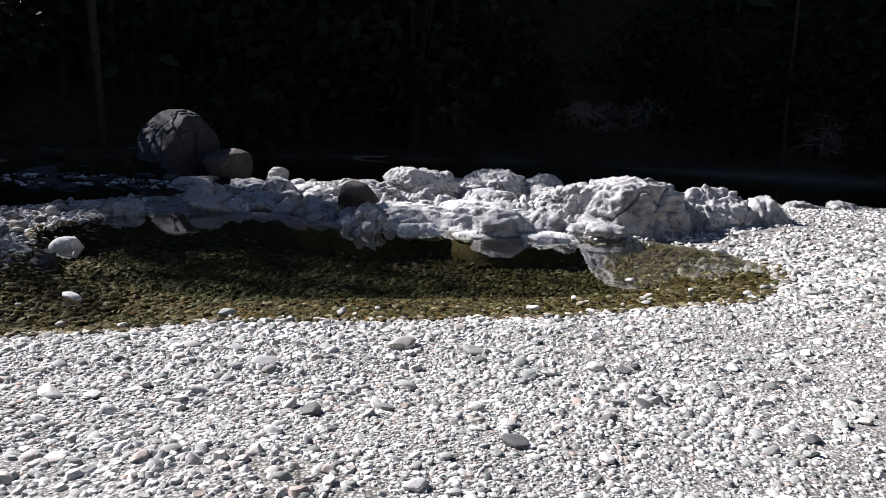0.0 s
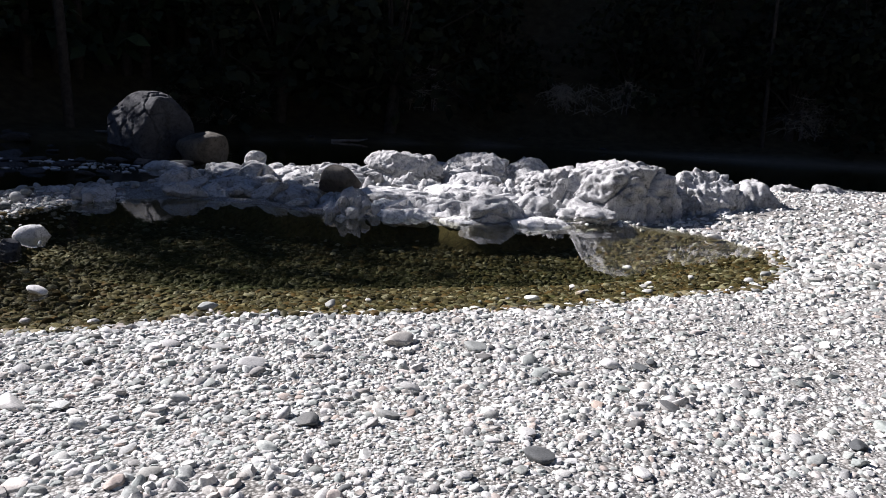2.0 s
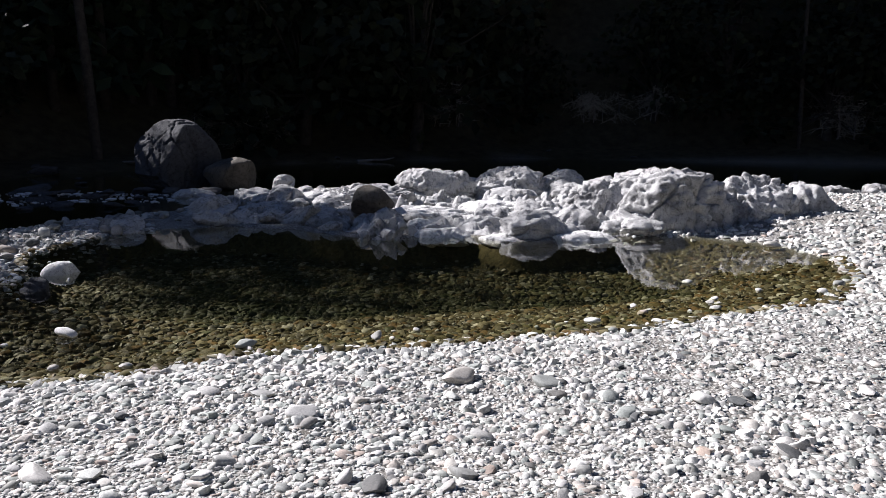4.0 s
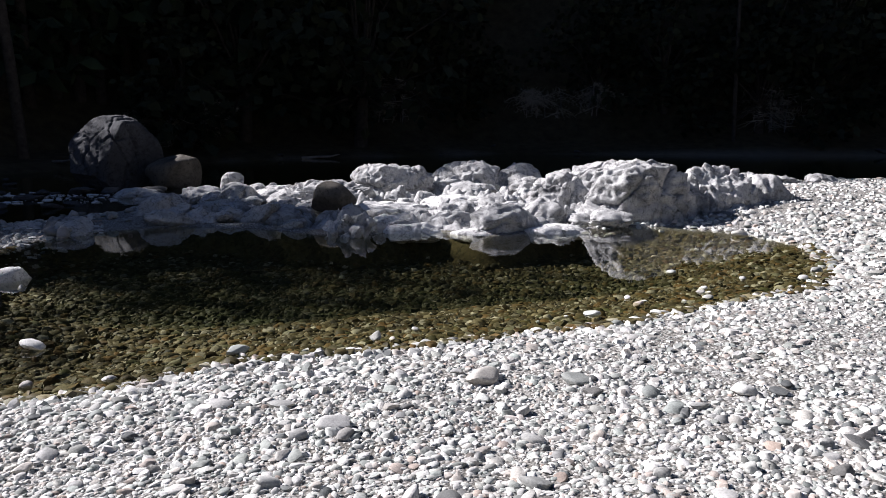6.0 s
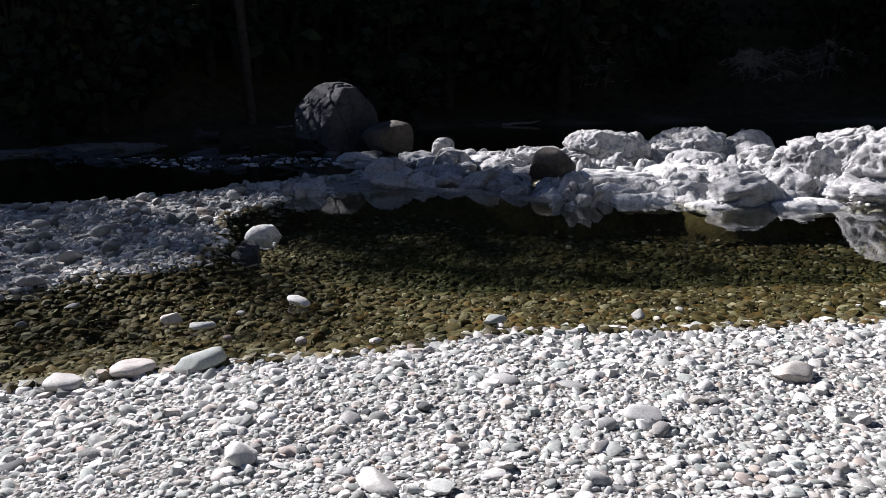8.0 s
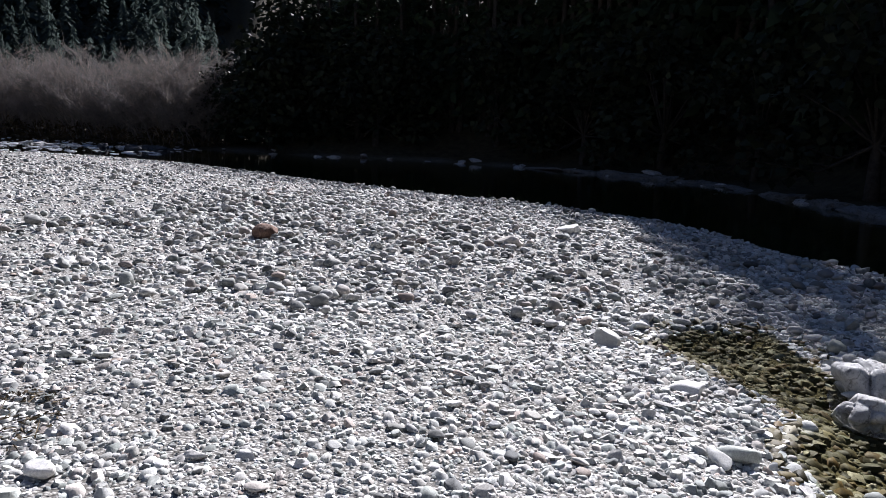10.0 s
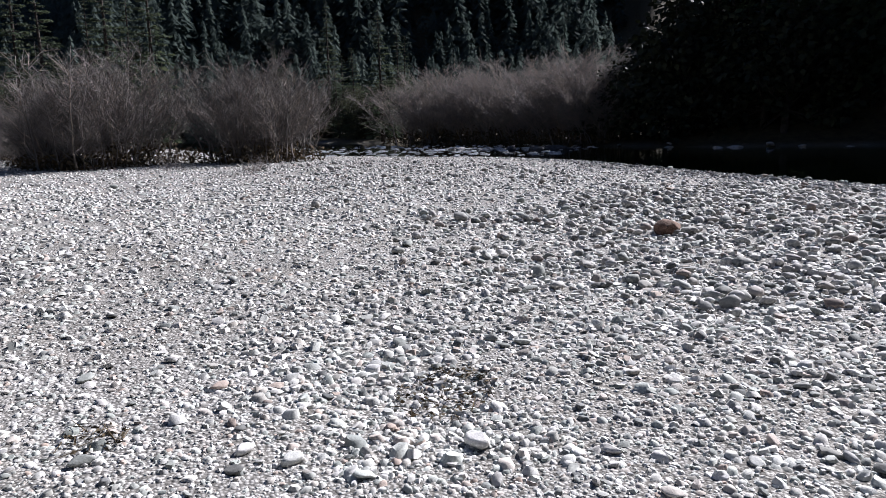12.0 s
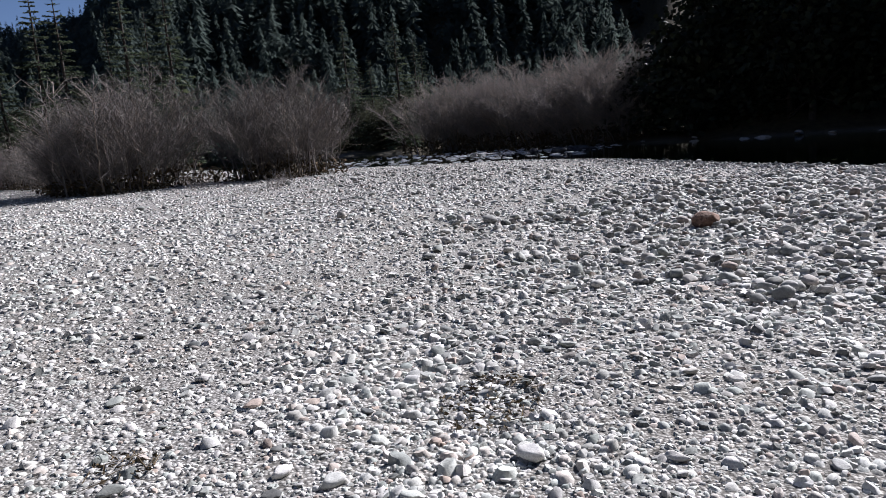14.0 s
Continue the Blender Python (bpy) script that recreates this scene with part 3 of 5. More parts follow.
# low water-polished slabs in front of the domes
for k, (x, y, w, d, h, turn) in enumerate([(-1.25, 13.45, 1.3, 0.8, 0.15, 10), (-0.75, 14.7, 1.6, 1.0, 0.2, -8), (-1.7, 15.7, 1.9, 1.2, 0.24, 14), (1.2, 13.45, 1.2, 0.7, 0.13, 12),
                                           (-0.3, 16.7, 1.9, 1.3, 0.28, -12), (-1.9, 14.4, 0.9, 0.7, 0.16, 30), (0.55, 15.6, 1.1, 0.8, 0.26, 20), (-0.2, 13.2, 0.8, 0.5, 0.1, -15)]):
    rock("polished_rock", x, y, -0.04, (w, d, h + 0.04), 130 + k, "low white water-polished rock at the pool's edge", M_PALEROCK, turn=turn, level=5, knob=0.7, blocky=0.4, sink=0.5)
rock("brown_boulder", -2.92, 15.45, 0.08, (0.92, 0.8, 0.58), 31, "dark brown rounded boulder on pale rock", M_BROWNROCK, level=5, knob=0.3, crack=0.2, sink=0.1)
rock("river_boulder", -9.75, 20.9, -0.1, (2.35, 2.0, 2.0), 43, "large grey boulder standing at the river's edge", M_DARKROCK, turn=10, lean=-16, knob=0.22, crack=0.6, blocky=0.6, sink=0.2)
rock("river_boulder", -8.13, 20.5, 0, (1.35, 1.1, 0.85), 41, "dark rounded boulder beside the river", M_BROWNROCK, level=5, knob=0.3, crack=0.3, sink=0.15)
rock("white_boulder", -5.89, 9.76, -0.03, (0.47, 0.36, 0.19), 47, "smooth pale boulder standing in the pool", M_PALEROCK, level=5, knob=0.25, crack=0.2, turn=25, lean=-10)
rock("small_rock", -5.59, 8.87, -0.04, (0.34, 0.26, 0.2), 44, "dark wet rock beside the pale boulder", M_DARKROCK, level=4, blocky=1)
rock("pale_boulder", -7.3, 6.3, -0.05, (0.7, 0.55, 0.34), 45, "pale angular boulder at the pool's shallow end", level=5, blocky=1)
rock("pale_boulder", -6.85, 5.95, -0.05, (0.5, 0.4, 0.2), 46, "pale low rock at the pool's shallow end", level=5, blocky=1)


M_REDROCK = rock_material("reddish_brown_stone", (0.15, 0.088, 0.064), (0.27, 0.175, 0.132))
rock("red_stone", -12.3, 0.35, ground_z(-12.3, 0.35) + 0.02, (0.46, 0.3, 0.19), 49, "reddish brown rounded stone among grey cobbles", M_REDROCK, level=4, knob=0.3, crack=0.2, sink=0.2, turn=-25)


# ---- bedrock shelf between the pool and the river ----
def shelf():
    ax, ay = np.arange(-8.6, 7.6, 0.055), np.arange(12.9, 23.0, 0.055)
    X, Y = np.meshgrid(ax, ay, indexing="ij")
    core = np.minimum(signed(SHELF, X, Y) * -1, 1.2)
    flat = np.stack([X.ravel(), Y.ravel(), np.zeros(X.size)], 1)
    broad = SPACE.ridge(flat * [0.55, 0.8, 1], 3).reshape(X.shape)
    mid = SPACE.ridge(flat * [1.7, 2.6, 1] + 5, 4).reshape(X.shape)
    fine = SPACE.ridge(flat * [6, 8, 1] + 9, 3).reshape(X.shape)
    crack = np.exp(-(SPACE.fbm(flat * [0.9, 1.5, 1] + 3, 3).reshape(X.shape) / 0.06) ** 2)
    inner = np.clip(core * 1.5, 0, 1)
    pits = np.clip(SPACE.at(flat * [4.5, 6.5, 1] + 21).reshape(X.shape) - 0.1, 0, 1)
    joint = np.exp(-(SPACE.fbm(flat * [2.2, 1.1, 1] + 13, 3).reshape(X.shape) / 0.05) ** 2)
    Z = np.clip(core * 6, -1, 1) * 0.10 + inner * (0.12 * broad - 0.17 * (mid - 0.5)) - 0.07 * fine * np.clip(core * 3, 0, 1) - (0.3 * crack + 0.2 * joint + 0.25 * pits) * np.clip(core * 2, 0, 1) - 0.05
    # the shaded end lies lower and stands out of the water only in blocks
    low = np.clip((-2.7 - X) / 0.7, 0, 1) * np.clip((18.2 - Y) / 0.6, 0, 1)
    Z = Z * (1 - 0.75 * low) - 0.22 * low
    Z = np.where(core < -0.05, -0.9, Z)
    n, k = len(ax), len(ay)
    i = (np.arange(n - 1)[:, None] * k + np.arange(k - 1)[None]).ravel()
    t = np.concatenate([np.stack([i, i + k, i + k + 1], 1), np.stack([i, i + k + 1, i + 1], 1)])
    keep = (core.ravel()[t] > -0.06).any(1)
    t = t[keep]
    used, inv = np.unique(t, return_inverse=True)
    V = np.stack([X.ravel(), Y.ravel(), Z.ravel()], 1)[used]
    return tri_mesh("bedrock_shelf", V, inv.reshape(-1, 3), M_ROCK)


tagged(new("bedrock_shelf", shelf()), "low ridged pale bedrock shelf between pool and river", "rock", kind="structure")


# ---- trees ----
def tube(points, radii, sides=5):
    """A tapered tube along points."""
    pts = np.asarray(points, float)
    v, t = [], []
    d = np.gradient(pts, axis=0)
    d /= np.linalg.norm(d, axis=1)[:, None] + 1e-9
    ref = np.where(np.abs(d[:, 2:3]) > 0.9, np.array([[1.0, 0, 0]]), np.array([[0, 0, 1.0]]))
    a = np.cross(d, ref)
    a /= np.linalg.norm(a, axis=1)[:, None] + 1e-9
    b = np.cross(d, a)
    ang = np.arange(sides) * 2 * np.pi / sides
    ring = a[:, None] * np.cos(ang)[None, :, None] + b[:, None] * np.sin(ang)[None, :, None]
    v = (pts[:, None] + ring * np.asarray(radii)[:, None, None]).reshape(-1, 3)
    i = np.arange(len(pts) - 1)[:, None] * sides + np.arange(sides)[None]
    j = np.arange(len(pts) - 1)[:, None] * sides + (np.arange(sides) + 1)[None] % sides
    i, j = i.ravel(), j.ravel()
    t = np.concatenate([np.stack([i, j, j + sides], 1), np.stack([i, j + sides, i + sides], 1)])
    return v, t


def blades(centers, dirs, length, width, r):
    """Flat leaf-like slips: one bent pair of triangles each."""
    n = len(centers)
    d = dirs / (np.linalg.norm(dirs, axis=1)[:, None] + 1e-9)
    side = np.cross(d, r.normal(size=(n, 3)))
    side /= np.linalg.norm(side, axis=1)[:, None] + 1e-9
    L, W = np.asarray(length).reshape(-1, 1) * np.ones((n, 1)), np.asarray(width).reshape(-1, 1) * np.ones((n, 1))
    droop = np.array([[0, 0, -0.18]]) * L
    v = np.stack([centers, centers + d * L * 0.5 + side * W, centers + d * L * 0.5 - side * W, centers + d * L + droop], 1).reshape(-1, 3)
    b = np.arange(n)[:, None] * 4
    return v, np.concatenate([b + np.array([[0, 1, 2]]), b + np.array([[1, 3, 2]])])


def conifer_meshes(seed, height, radius, bare=0.1, whorls=20, per=7, fine=5, needle=1.0):
    """Trunk and crown of a fir: whorls of drooping boughs, each with slips of needles along it."""
    r = np.random.default_rng(seed)
    lean = r.normal(size=2) * 0.015 * height
    zt = np.linspace(0, height, 9)
    bend = np.stack([lean[0] * (zt / height) ** 2, lean[1] * (zt / height) ** 2, zt], 1)
    trunk = tube(bend, np.linspace(height * 0.016, 0.02, 9), 7)
    c, d, ln, wd, boughs = [], [], [], [], []
    for k in range(whorls):
        f = bare + (1 - bare) * (k + r.random() * 0.7) / whorls
        z0 = f * height
        reach = radius * (1 - (f - bare) / (1 - bare)) ** 0.8 * (0.7 + 0.5 * r.random()) + 0.15
        for a in r.random(per) * 2 * np.pi:
            ln1 = reach * (0.55 + 0.6 * r.random())
            out = np.array([np.cos(a), np.sin(a), 0.12 - 0.35 * (1 - f)])
            base = np.array([lean[0] * f * f, lean[1] * f * f, z0])
            if needle < 1:
                boughs.append(tube([base, base + out * ln1 + [0, 0, -0.08 * ln1]], [0.03, 0.006], 3))
            s = np.sqrt(r.random(fine)) * 0.95 + 0.05
            c.append(base + out * ln1 * s[:, None] + [0, 0, 0.02])
            lat = np.cross(out, [0, 0, 1]) * r.choice([-1, 1], fine)[:, None]
            d.append(out * 0.7 + lat * (0.9 * r.random(fine))[:, None] + r.normal(size=(fine, 3)) * 0.15)
            ln.append(ln1 * 0.42 * (0.6 + 0.7 * r.random(fine)) * (1.15 - 0.5 * s) * needle + 0.1 * needle)
            wd.append(ln[-1] * 0.26)
    needles = blades(np.concatenate(c), np.concatenate(d), np.concatenate(ln), np.concatenate(wd), r)
    wood = joined([trunk] + boughs)
    return wood, needles


def leafy_meshes(seed, height, radius, clumps=28, leaves=44, leaf=1.0):
    """An evergreen oak: short trunk, limbs and an uneven crown of leaf clumps."""
    r = np.random.default_rng(seed)
    parts, c, d = [], [], []
    parts.append(tube([(0, 0, 0), (0.1, 0, height * 0.2), (0.15, 0.1, height * 0.45)], [height * 0.03, height * 0.022, height * 0.012], 7))
    for k in range(clumps):
        a, q = r.random() * 2 * np.pi, np.sqrt(r.random())
        z = height * (0.06 + 0.88 * r.random())
        w = radius * np.sin(np.clip(0.25 + 0.72 * z / height, 0, 1) * np.pi * 0.95) ** 0.7
        p = np.array([np.cos(a) * q * w, np.sin(a) * q * w, z])
        parts.append(tube([(0.08, 0.05, height * 0.25), p * [0.5, 0.5, 0.8], p], [height * 0.008, height * 0.005, 0.02], 4))
        n = r.normal(size=(leaves, 3))
        n /= np.linalg.norm(n, axis=1)[:, None]
        c.append(p + n * radius * 0.34 * r.random((leaves, 1)) ** 0.4 * [1, 1, 0.7])
        d.append(n + r.normal(size=(leaves, 3)) * 0.5)
    c = np.concatenate(c)
    return joined(parts), blades(c, np.concatenate(d), radius * 0.125 * leaf, radius * 0.052 * leaf, r)


def bare_meshes(seed, height, spread, stems=14, twigs=11, droop=0.0, thick=1.0, upright=1.0, fine=6):
    """A leafless thicket: many leaning stems that fork into thin twigs."""
    r = np.random.default_rng(seed)
    stem, twig = [], []
    for k in range(stems):
        a, lean = r.random() * 2 * np.pi, (0.08 + 0.5 * r.random() ** 1.3) * upright
        h = height * (0.5 + 0.5 * r.random()) * (1.05 - 0.35 * lean)
        root = np.array([np.cos(a), np.sin(a), 0]) * spread * 0.7 * r.random()
        s = np.linspace(0, 1, 6)
        pts = root + np.stack([np.cos(a) * spread * lean * s ** 1.3, np.sin(a) * spread * lean * s ** 1.3, h * s - droop * h * s ** 3], 1)
        pts[1:-1] += r.normal(size=(4, 3)) * 0.016 * height
        stem.append(tube(pts, thick * 0.011 * height * np.array([0.5, 0.42, 0.34, 0.26, 0.17, 0.06]), 4))
        for m in range(twigs):
            f = 0.08 + 0.9 * r.random()
            i = min(int(f * 5), 4)
            p = pts[i] + (pts[i + 1] - pts[i]) * (f * 5 - i)
            b = r.random() * 2 * np.pi
            L = height * (0.12 + 0.2 * r.random()) * (1.1 - 0.5 * f)
            up = 0.75 / upright - droop * 2
            q = p + np.array([np.cos(b) * 0.85, np.sin(b) * 0.85, up]) * L
            mid = (p + q) / 2 + r.normal(size=3) * 0.06 * L
            twig.append(tube([p, mid, q], thick * height * np.array([0.0024, 0.0018, 0.0008]), 3))
            for e in range(fine):
                g = p + (q - p) * (0.2 + 0.75 * r.random())
                w = g + (np.array([np.cos(b), np.sin(b), up]) * 0.35 + r.normal(size=3) * 0.6) * L * 0.5
                twig.append(tube([g, w], thick * height * np.array([0.0014, 0.0006]), 3))
    return joined(stem), joined(twig)


def slivers(p, q, width, r):
    """Hair-thin twigs: one long triangle each."""
    d = q - p
    side = np.cross(d, r.normal(size=d.shape))
    side *= (width / (np.linalg.norm(side, axis=1)[:, None] + 1e-9))
    v = np.stack([p - side, p + side, q], 1).reshape(-1, 3)
    return v, np.arange(len(v)).reshape(-1, 3)


def thicket_meshes(seed, height, spread, stems=34, branches=9, twigs=30, thick=1.0, arch=1.0):
    """A leafless willow clump: arching stems under a domed outline, branches, and a haze of fine twigs."""
    r = np.random.default_rng(seed)
    stem, P, Q = [], [], []
    for k in range(stems):
        a, q = r.random() * 2 * np.pi, np.sqrt(r.random())
        out = np.array([np.cos(a), np.sin(a), 0])
        h = height * (1 - 0.5 * q ** 2.2) * (0.78 + 0.22 * r.random())
        root = out * spread * 0.45 * q + r.normal(size=3) * [0.12, 0.12, 0] * spread
        s = np.linspace(0, 1, 7)[:, None]
        pts = root + out * spread * 0.55 * q * arch * s ** 1.6 + np.array([0, 0, 1]) * h * (s - 0.1 * q * s ** 3)
        pts[1:] += np.cumsum(r.normal(size=(6, 3)) * [0.018, 0.018, 0] * height, 0)
        stem.append(tube(pts, thick * height * (0.004 + 0.003 * r.random()) * np.array([1, 0.85, 0.7, 0.55, 0.4, 0.25, 0.08]), 4))
        for m in range(branches):
            f = 0.15 + 0.83 * r.random() ** 0.8
            i = min(int(f * 6), 5)
            p = pts[i] + (pts[i + 1] - pts[i]) * (f * 6 - i)
            b = a + r.normal() * 1.3
            L = height * (0.1 + 0.2 * r.random()) * (1.15 - 0.6 * f)
            d = np.array([np.cos(b), np.sin(b), 0.55 + 0.5 * r.random()])
            e = p + d * L
            mid = (p + e) / 2 + r.normal(size=3) * 0.07 * L + [0, 0, -0.05 * L]
            stem.append(tube([p, mid, e], thick * height * np.array([0.0022, 0.0016, 0.0007]), 3))
            g = r.random((twigs, 1))
            base = p + (e - p) * g
            dirs = d * 0.5 + r.normal(size=(twigs, 3)) * 0.55 + [0, 0, 0.22]
            P.append(base)
            Q.append(base + dirs * L * (0.3 + 0.45 * r.random((twigs, 1))))
    P, Q = np.concatenate(P), np.concatenate(Q)
    Q[:, 2] = np.maximum(Q[:, 2], 0.05)
    return joined(stem), slivers(P, Q, 0.0011 * height * thick, r)


def brush_mesh(seed, wide, high, count=700):
    """Low dark tangle of dead leaves and canes round the foot of a thicket."""
    r = np.random.default_rng(seed)
    a, q = r.random(count) * 2 * np.pi, np.sqrt(r.random(count))
    c = np.stack([np.cos(a) * q * wide, np.sin(a) * q * wide, high * r.random(count) ** 1.6 * (1.1 - q * 0.6)], 1)
    d = r.normal(size=(count, 3)) + [0, 0, 0.4]
    return blades(c, d, 0.16 + 0.35 * r.random(count), 0.03 + 0.05 * r.random(count), r)


def part(name, mesh, parent, label=""):
    ob = new(name, mesh)
    ob.parent = parent
    if label:
        ob["label"] = label
    return ob


def tree_thing(name, wood, crown, wood_mat, crown_mat, crown_name, label, category, group):
    e = tagged(new(name), label, category, group)
    part("trunk", tri_mesh("trunk", *wood, wood_mat), e)
    part(crown_name, tri_mesh(crown_name, *crown, crown_mat, smooth=False), e)
    return e


FIR_H = 20.0
firs = [tree_thing("fir_tree", *conifer_meshes(s, FIR_H, rad), M_BARK, M_SHADENEEDLE, "crown",
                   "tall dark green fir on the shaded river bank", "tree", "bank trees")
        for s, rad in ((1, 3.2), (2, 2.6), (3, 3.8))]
oaks = [tree_thing("oak_tree", *leafy_meshes(s, 8.0, 3.4), M_BARK, M_SHADELEAF, "crown",
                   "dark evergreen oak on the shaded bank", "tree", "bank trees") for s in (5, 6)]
used = set()


def plant(pool, k, x, y, h, base_h, r, wide=1.0):
    z = ground_z(x, y) - 0.15
    s = h / base_h
    m = pose(x, y, z, 0, 0, r.random() * 360)
    src = pool[k % len(pool)]
    ob = src if id(src) not in used else copy_thing(src, m)
    used.add(id(src))
    ob.matrix_basis = m @ Matrix.Diagonal((s * wide, s * wide, s, 1))
    return ob


def bearing(x, y):
    """Degrees to the left of +y, as seen from the bar."""
    return (math.degrees(math.atan2(-x - 1.7, y - 2.2)) + 180) % 360 - 180


def bank_points():
    """Points along the far bank, a step apart."""
    p = np.array(RIVER_FAR[2:-1], float)
    out = []
    for a, b in zip(p[:-1], p[1:]):
        n = max(int(np.hypot(*(b - a)) / 3.4), 1)
        for k in range(n):
            t = (b - a) / np.hypot(*(b - a))
            out.append((a + (b - a) * k / n, np.array([t[1], -t[0]])))
    return out


rr = np.random.default_rng(11)
for q, (p, nrm) in enumerate(bank_points()):
    if np.hypot(*p) > 95 or bearing(*p) > 100:
        continue
    if np.hypot(p[0] + 14, p[1] - 25) < 2.5:
        continue
    for row, back in enumerate((2.2, 6.5, 12.0, 19.0)):
        if row and (q + row) % 2:
            continue
        x, y = p + nrm * (back + rr.random() * 2.5) + rr.normal(size=2) * 0.5
        if signed(FAR_SIDE, np.array([x]), np.array([y]))[0] > -1:
            continue
        lim = top_limit(x, y) - ground_z(x, y)
        want = (5 + 5 * rr.random()) if row == 0 else 17 + 9 * rr.random()
        h = min(want, lim * (1.0 if row else 0.8))
        if bearing(x, y) > 100:
            continue
        if h < 2.5:
            continue
        if row == 0:
            plant(oaks, q, x, y, h, 8.0, rr, 1.15)
        else:
            plant(firs, int(rr.integers(3)), x, y, h, FIR_H, rr, min(1.0, 0.55 + h / 60) / max(h / 26, 0.45))


# the end of the dark stand, where the river bends away
for k in range(34):
    a, d = radians(95.0 + 6.2 * ((k * 0.618) % 1)), 50 + 26 * ((k * 0.381) % 1)
    x, y = -1.7 - math.sin(a) * d, 2.2 + math.cos(a) * d
    if signed(RIVER, np.array([x]), np.array([y]))[0] > 0.8 and along(x, y)[1] > -31:
        if k % 3:
            plant(firs, k, x, y, 9 + 6 * rr.random(), FIR_H, rr, 1.2)
        else:
            plant(oaks, k, x, y, 7 + 3 * rr.random(), 8.0, rr, 1.2)

# the tall firs whose tops draw the edge of the shade on the bar
for v in list(np.arange(-27, 34, 0.65)) + list(np.arange(8.7, 11.8, 0.6)):
    back = 5.0 + 3.0 * rr.random()
    us = np.arange(-5.0, -75.0, -0.5)
    px, py = -SUN_H.x * us + SUN_H.y * v, -SUN_H.y * us - SUN_H.x * v
    far = signed(FAR_SIDE, px, py)
    hit = np.nonzero(far < -back)[0]
    if not len(hit):
        continue
    x, y = px[hit[0]], py[hit[0]]
    h = top_limit(x, y) - ground_z(x, y) + 2.5 + 1.5 * rr.random()
    if h > 3:
        plant(firs, int(rr.integers(3)), x, y, h, FIR_H, rr, 0.8 * (FIR_H / max(h, 12)) ** 0.5)

# a second row, added to close the shade over the tongue of gravel
for v in list(np.arange(-1, 6.3, 0.5)) + list(np.arange(10.2, 13.8, 0.55)):
    back = 9.0 + 4.0 * rr.random()
    px, py = -SUN_H.x * us + SUN_H.y * v, -SUN_H.y * us - SUN_H.x * v
    hit = np.nonzero(signed(FAR_SIDE, px, py) < -back)[0]
    if len(hit):
        x, y = px[hit[0]], py[hit[0]]
        h = top_limit(x, y) - ground_z(x, y) + 1.2
        if h > 4:
            plant(firs, int(rr.integers(3)), x, y, h, FIR_H, rr, 1.5 * (FIR_H / max(h, 12)) ** 0.5)

# a denser row added further back, only to keep the sun off the bank
for v in np.arange(12, 62, 0.85):
    back = 13.0 + 6.0 * rr.random()
    px, py = -SUN_H.x * us + SUN_H.y * v, -SUN_H.y * us - SUN_H.x * v
    hit = np.nonzero(signed(FAR_SIDE, px, py) < -back)[0]
    if len(hit):
        x, y = px[hit[0]], py[hit[0]]
        h = min(top_limit(x, y) - ground_z(x, y) + 1.0, 30.0)
        if h > 4:
            plant(firs, int(rr.integers(3)), x, y, h, FIR_H, rr, 1.6 * (FIR_H / max(h, 12)) ** 0.5)

# the taller trees at the end of the bar and on the left of the valley
left = np.random.default_rng(41)
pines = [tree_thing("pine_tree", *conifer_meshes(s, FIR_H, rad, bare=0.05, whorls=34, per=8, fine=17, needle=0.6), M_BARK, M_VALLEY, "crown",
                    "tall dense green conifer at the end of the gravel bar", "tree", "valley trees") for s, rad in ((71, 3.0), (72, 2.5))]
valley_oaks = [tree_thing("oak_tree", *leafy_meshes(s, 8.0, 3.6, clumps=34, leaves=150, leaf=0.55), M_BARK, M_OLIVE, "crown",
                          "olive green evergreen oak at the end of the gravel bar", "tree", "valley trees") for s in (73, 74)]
for k in range(44):
    yaw, rad = (124 + 46 * ((k * 0.618) % 1)), left.uniform(80, 122)
    x, y = -math.sin(radians(yaw)) * rad, math.cos(radians(yaw)) * rad
    if signed(RIVER, np.array([x]), np.array([y]))[0] < 7:
        continue
    if yaw > 139 and rad < 97:
        continue
    if k % 5 < 3:
        plant(pines, k, x, y, left.uniform(14, 24) if yaw < 141 else left.uniform(8, 13), FIR_H, left, 0.95)
    else:
        plant(valley_oaks, k, x, y, left.uniform(6, 10), 8.0, left, 1.2)
plant(pines, 1, -34.6, -65.5, 6.8, FIR_H, left, 1.7)
for x, y, h in ((-60.6, -10.0, 6.5), (-59.6, -7.6, 6.0), (-61.5, -12.2, 6.0)):
    plant(oaks, 0, x, y, h, 8.0, left, 1.2)
for k, (turn, d, h) in enumerate([(145, 95, 22), (146.5, 99, 24), (138, 92, 24), (139.5, 97, 20), (142, 101, 19), (124.8, 112, 12), (149, 100, 18)]):
    plant(pines, k, -1.7 - math.sin(radians(turn)) * d, 2.2 + math.cos(radians(turn)) * d, h, FIR_H, left, 1.0)


# trees on the outer bank where the river bends out of sight
for k in range(22):
    t = (k * 0.618) % 1
    x, y = -80 - 22 * t + 7 * left.normal(), -40 - 42 * t + 3 * left.normal()
    if signed(FAR_SIDE, np.array([x]), np.array([y]))[0] > -1.5:
        continue
    if k % 3:
        plant(valley_oaks, k, x, y, left.uniform(6, 9), 8.0, left, 1.2)
    else:
        plant(pines, k, x, y, left.uniform(11, 17), FIR_H, left, 1.1)


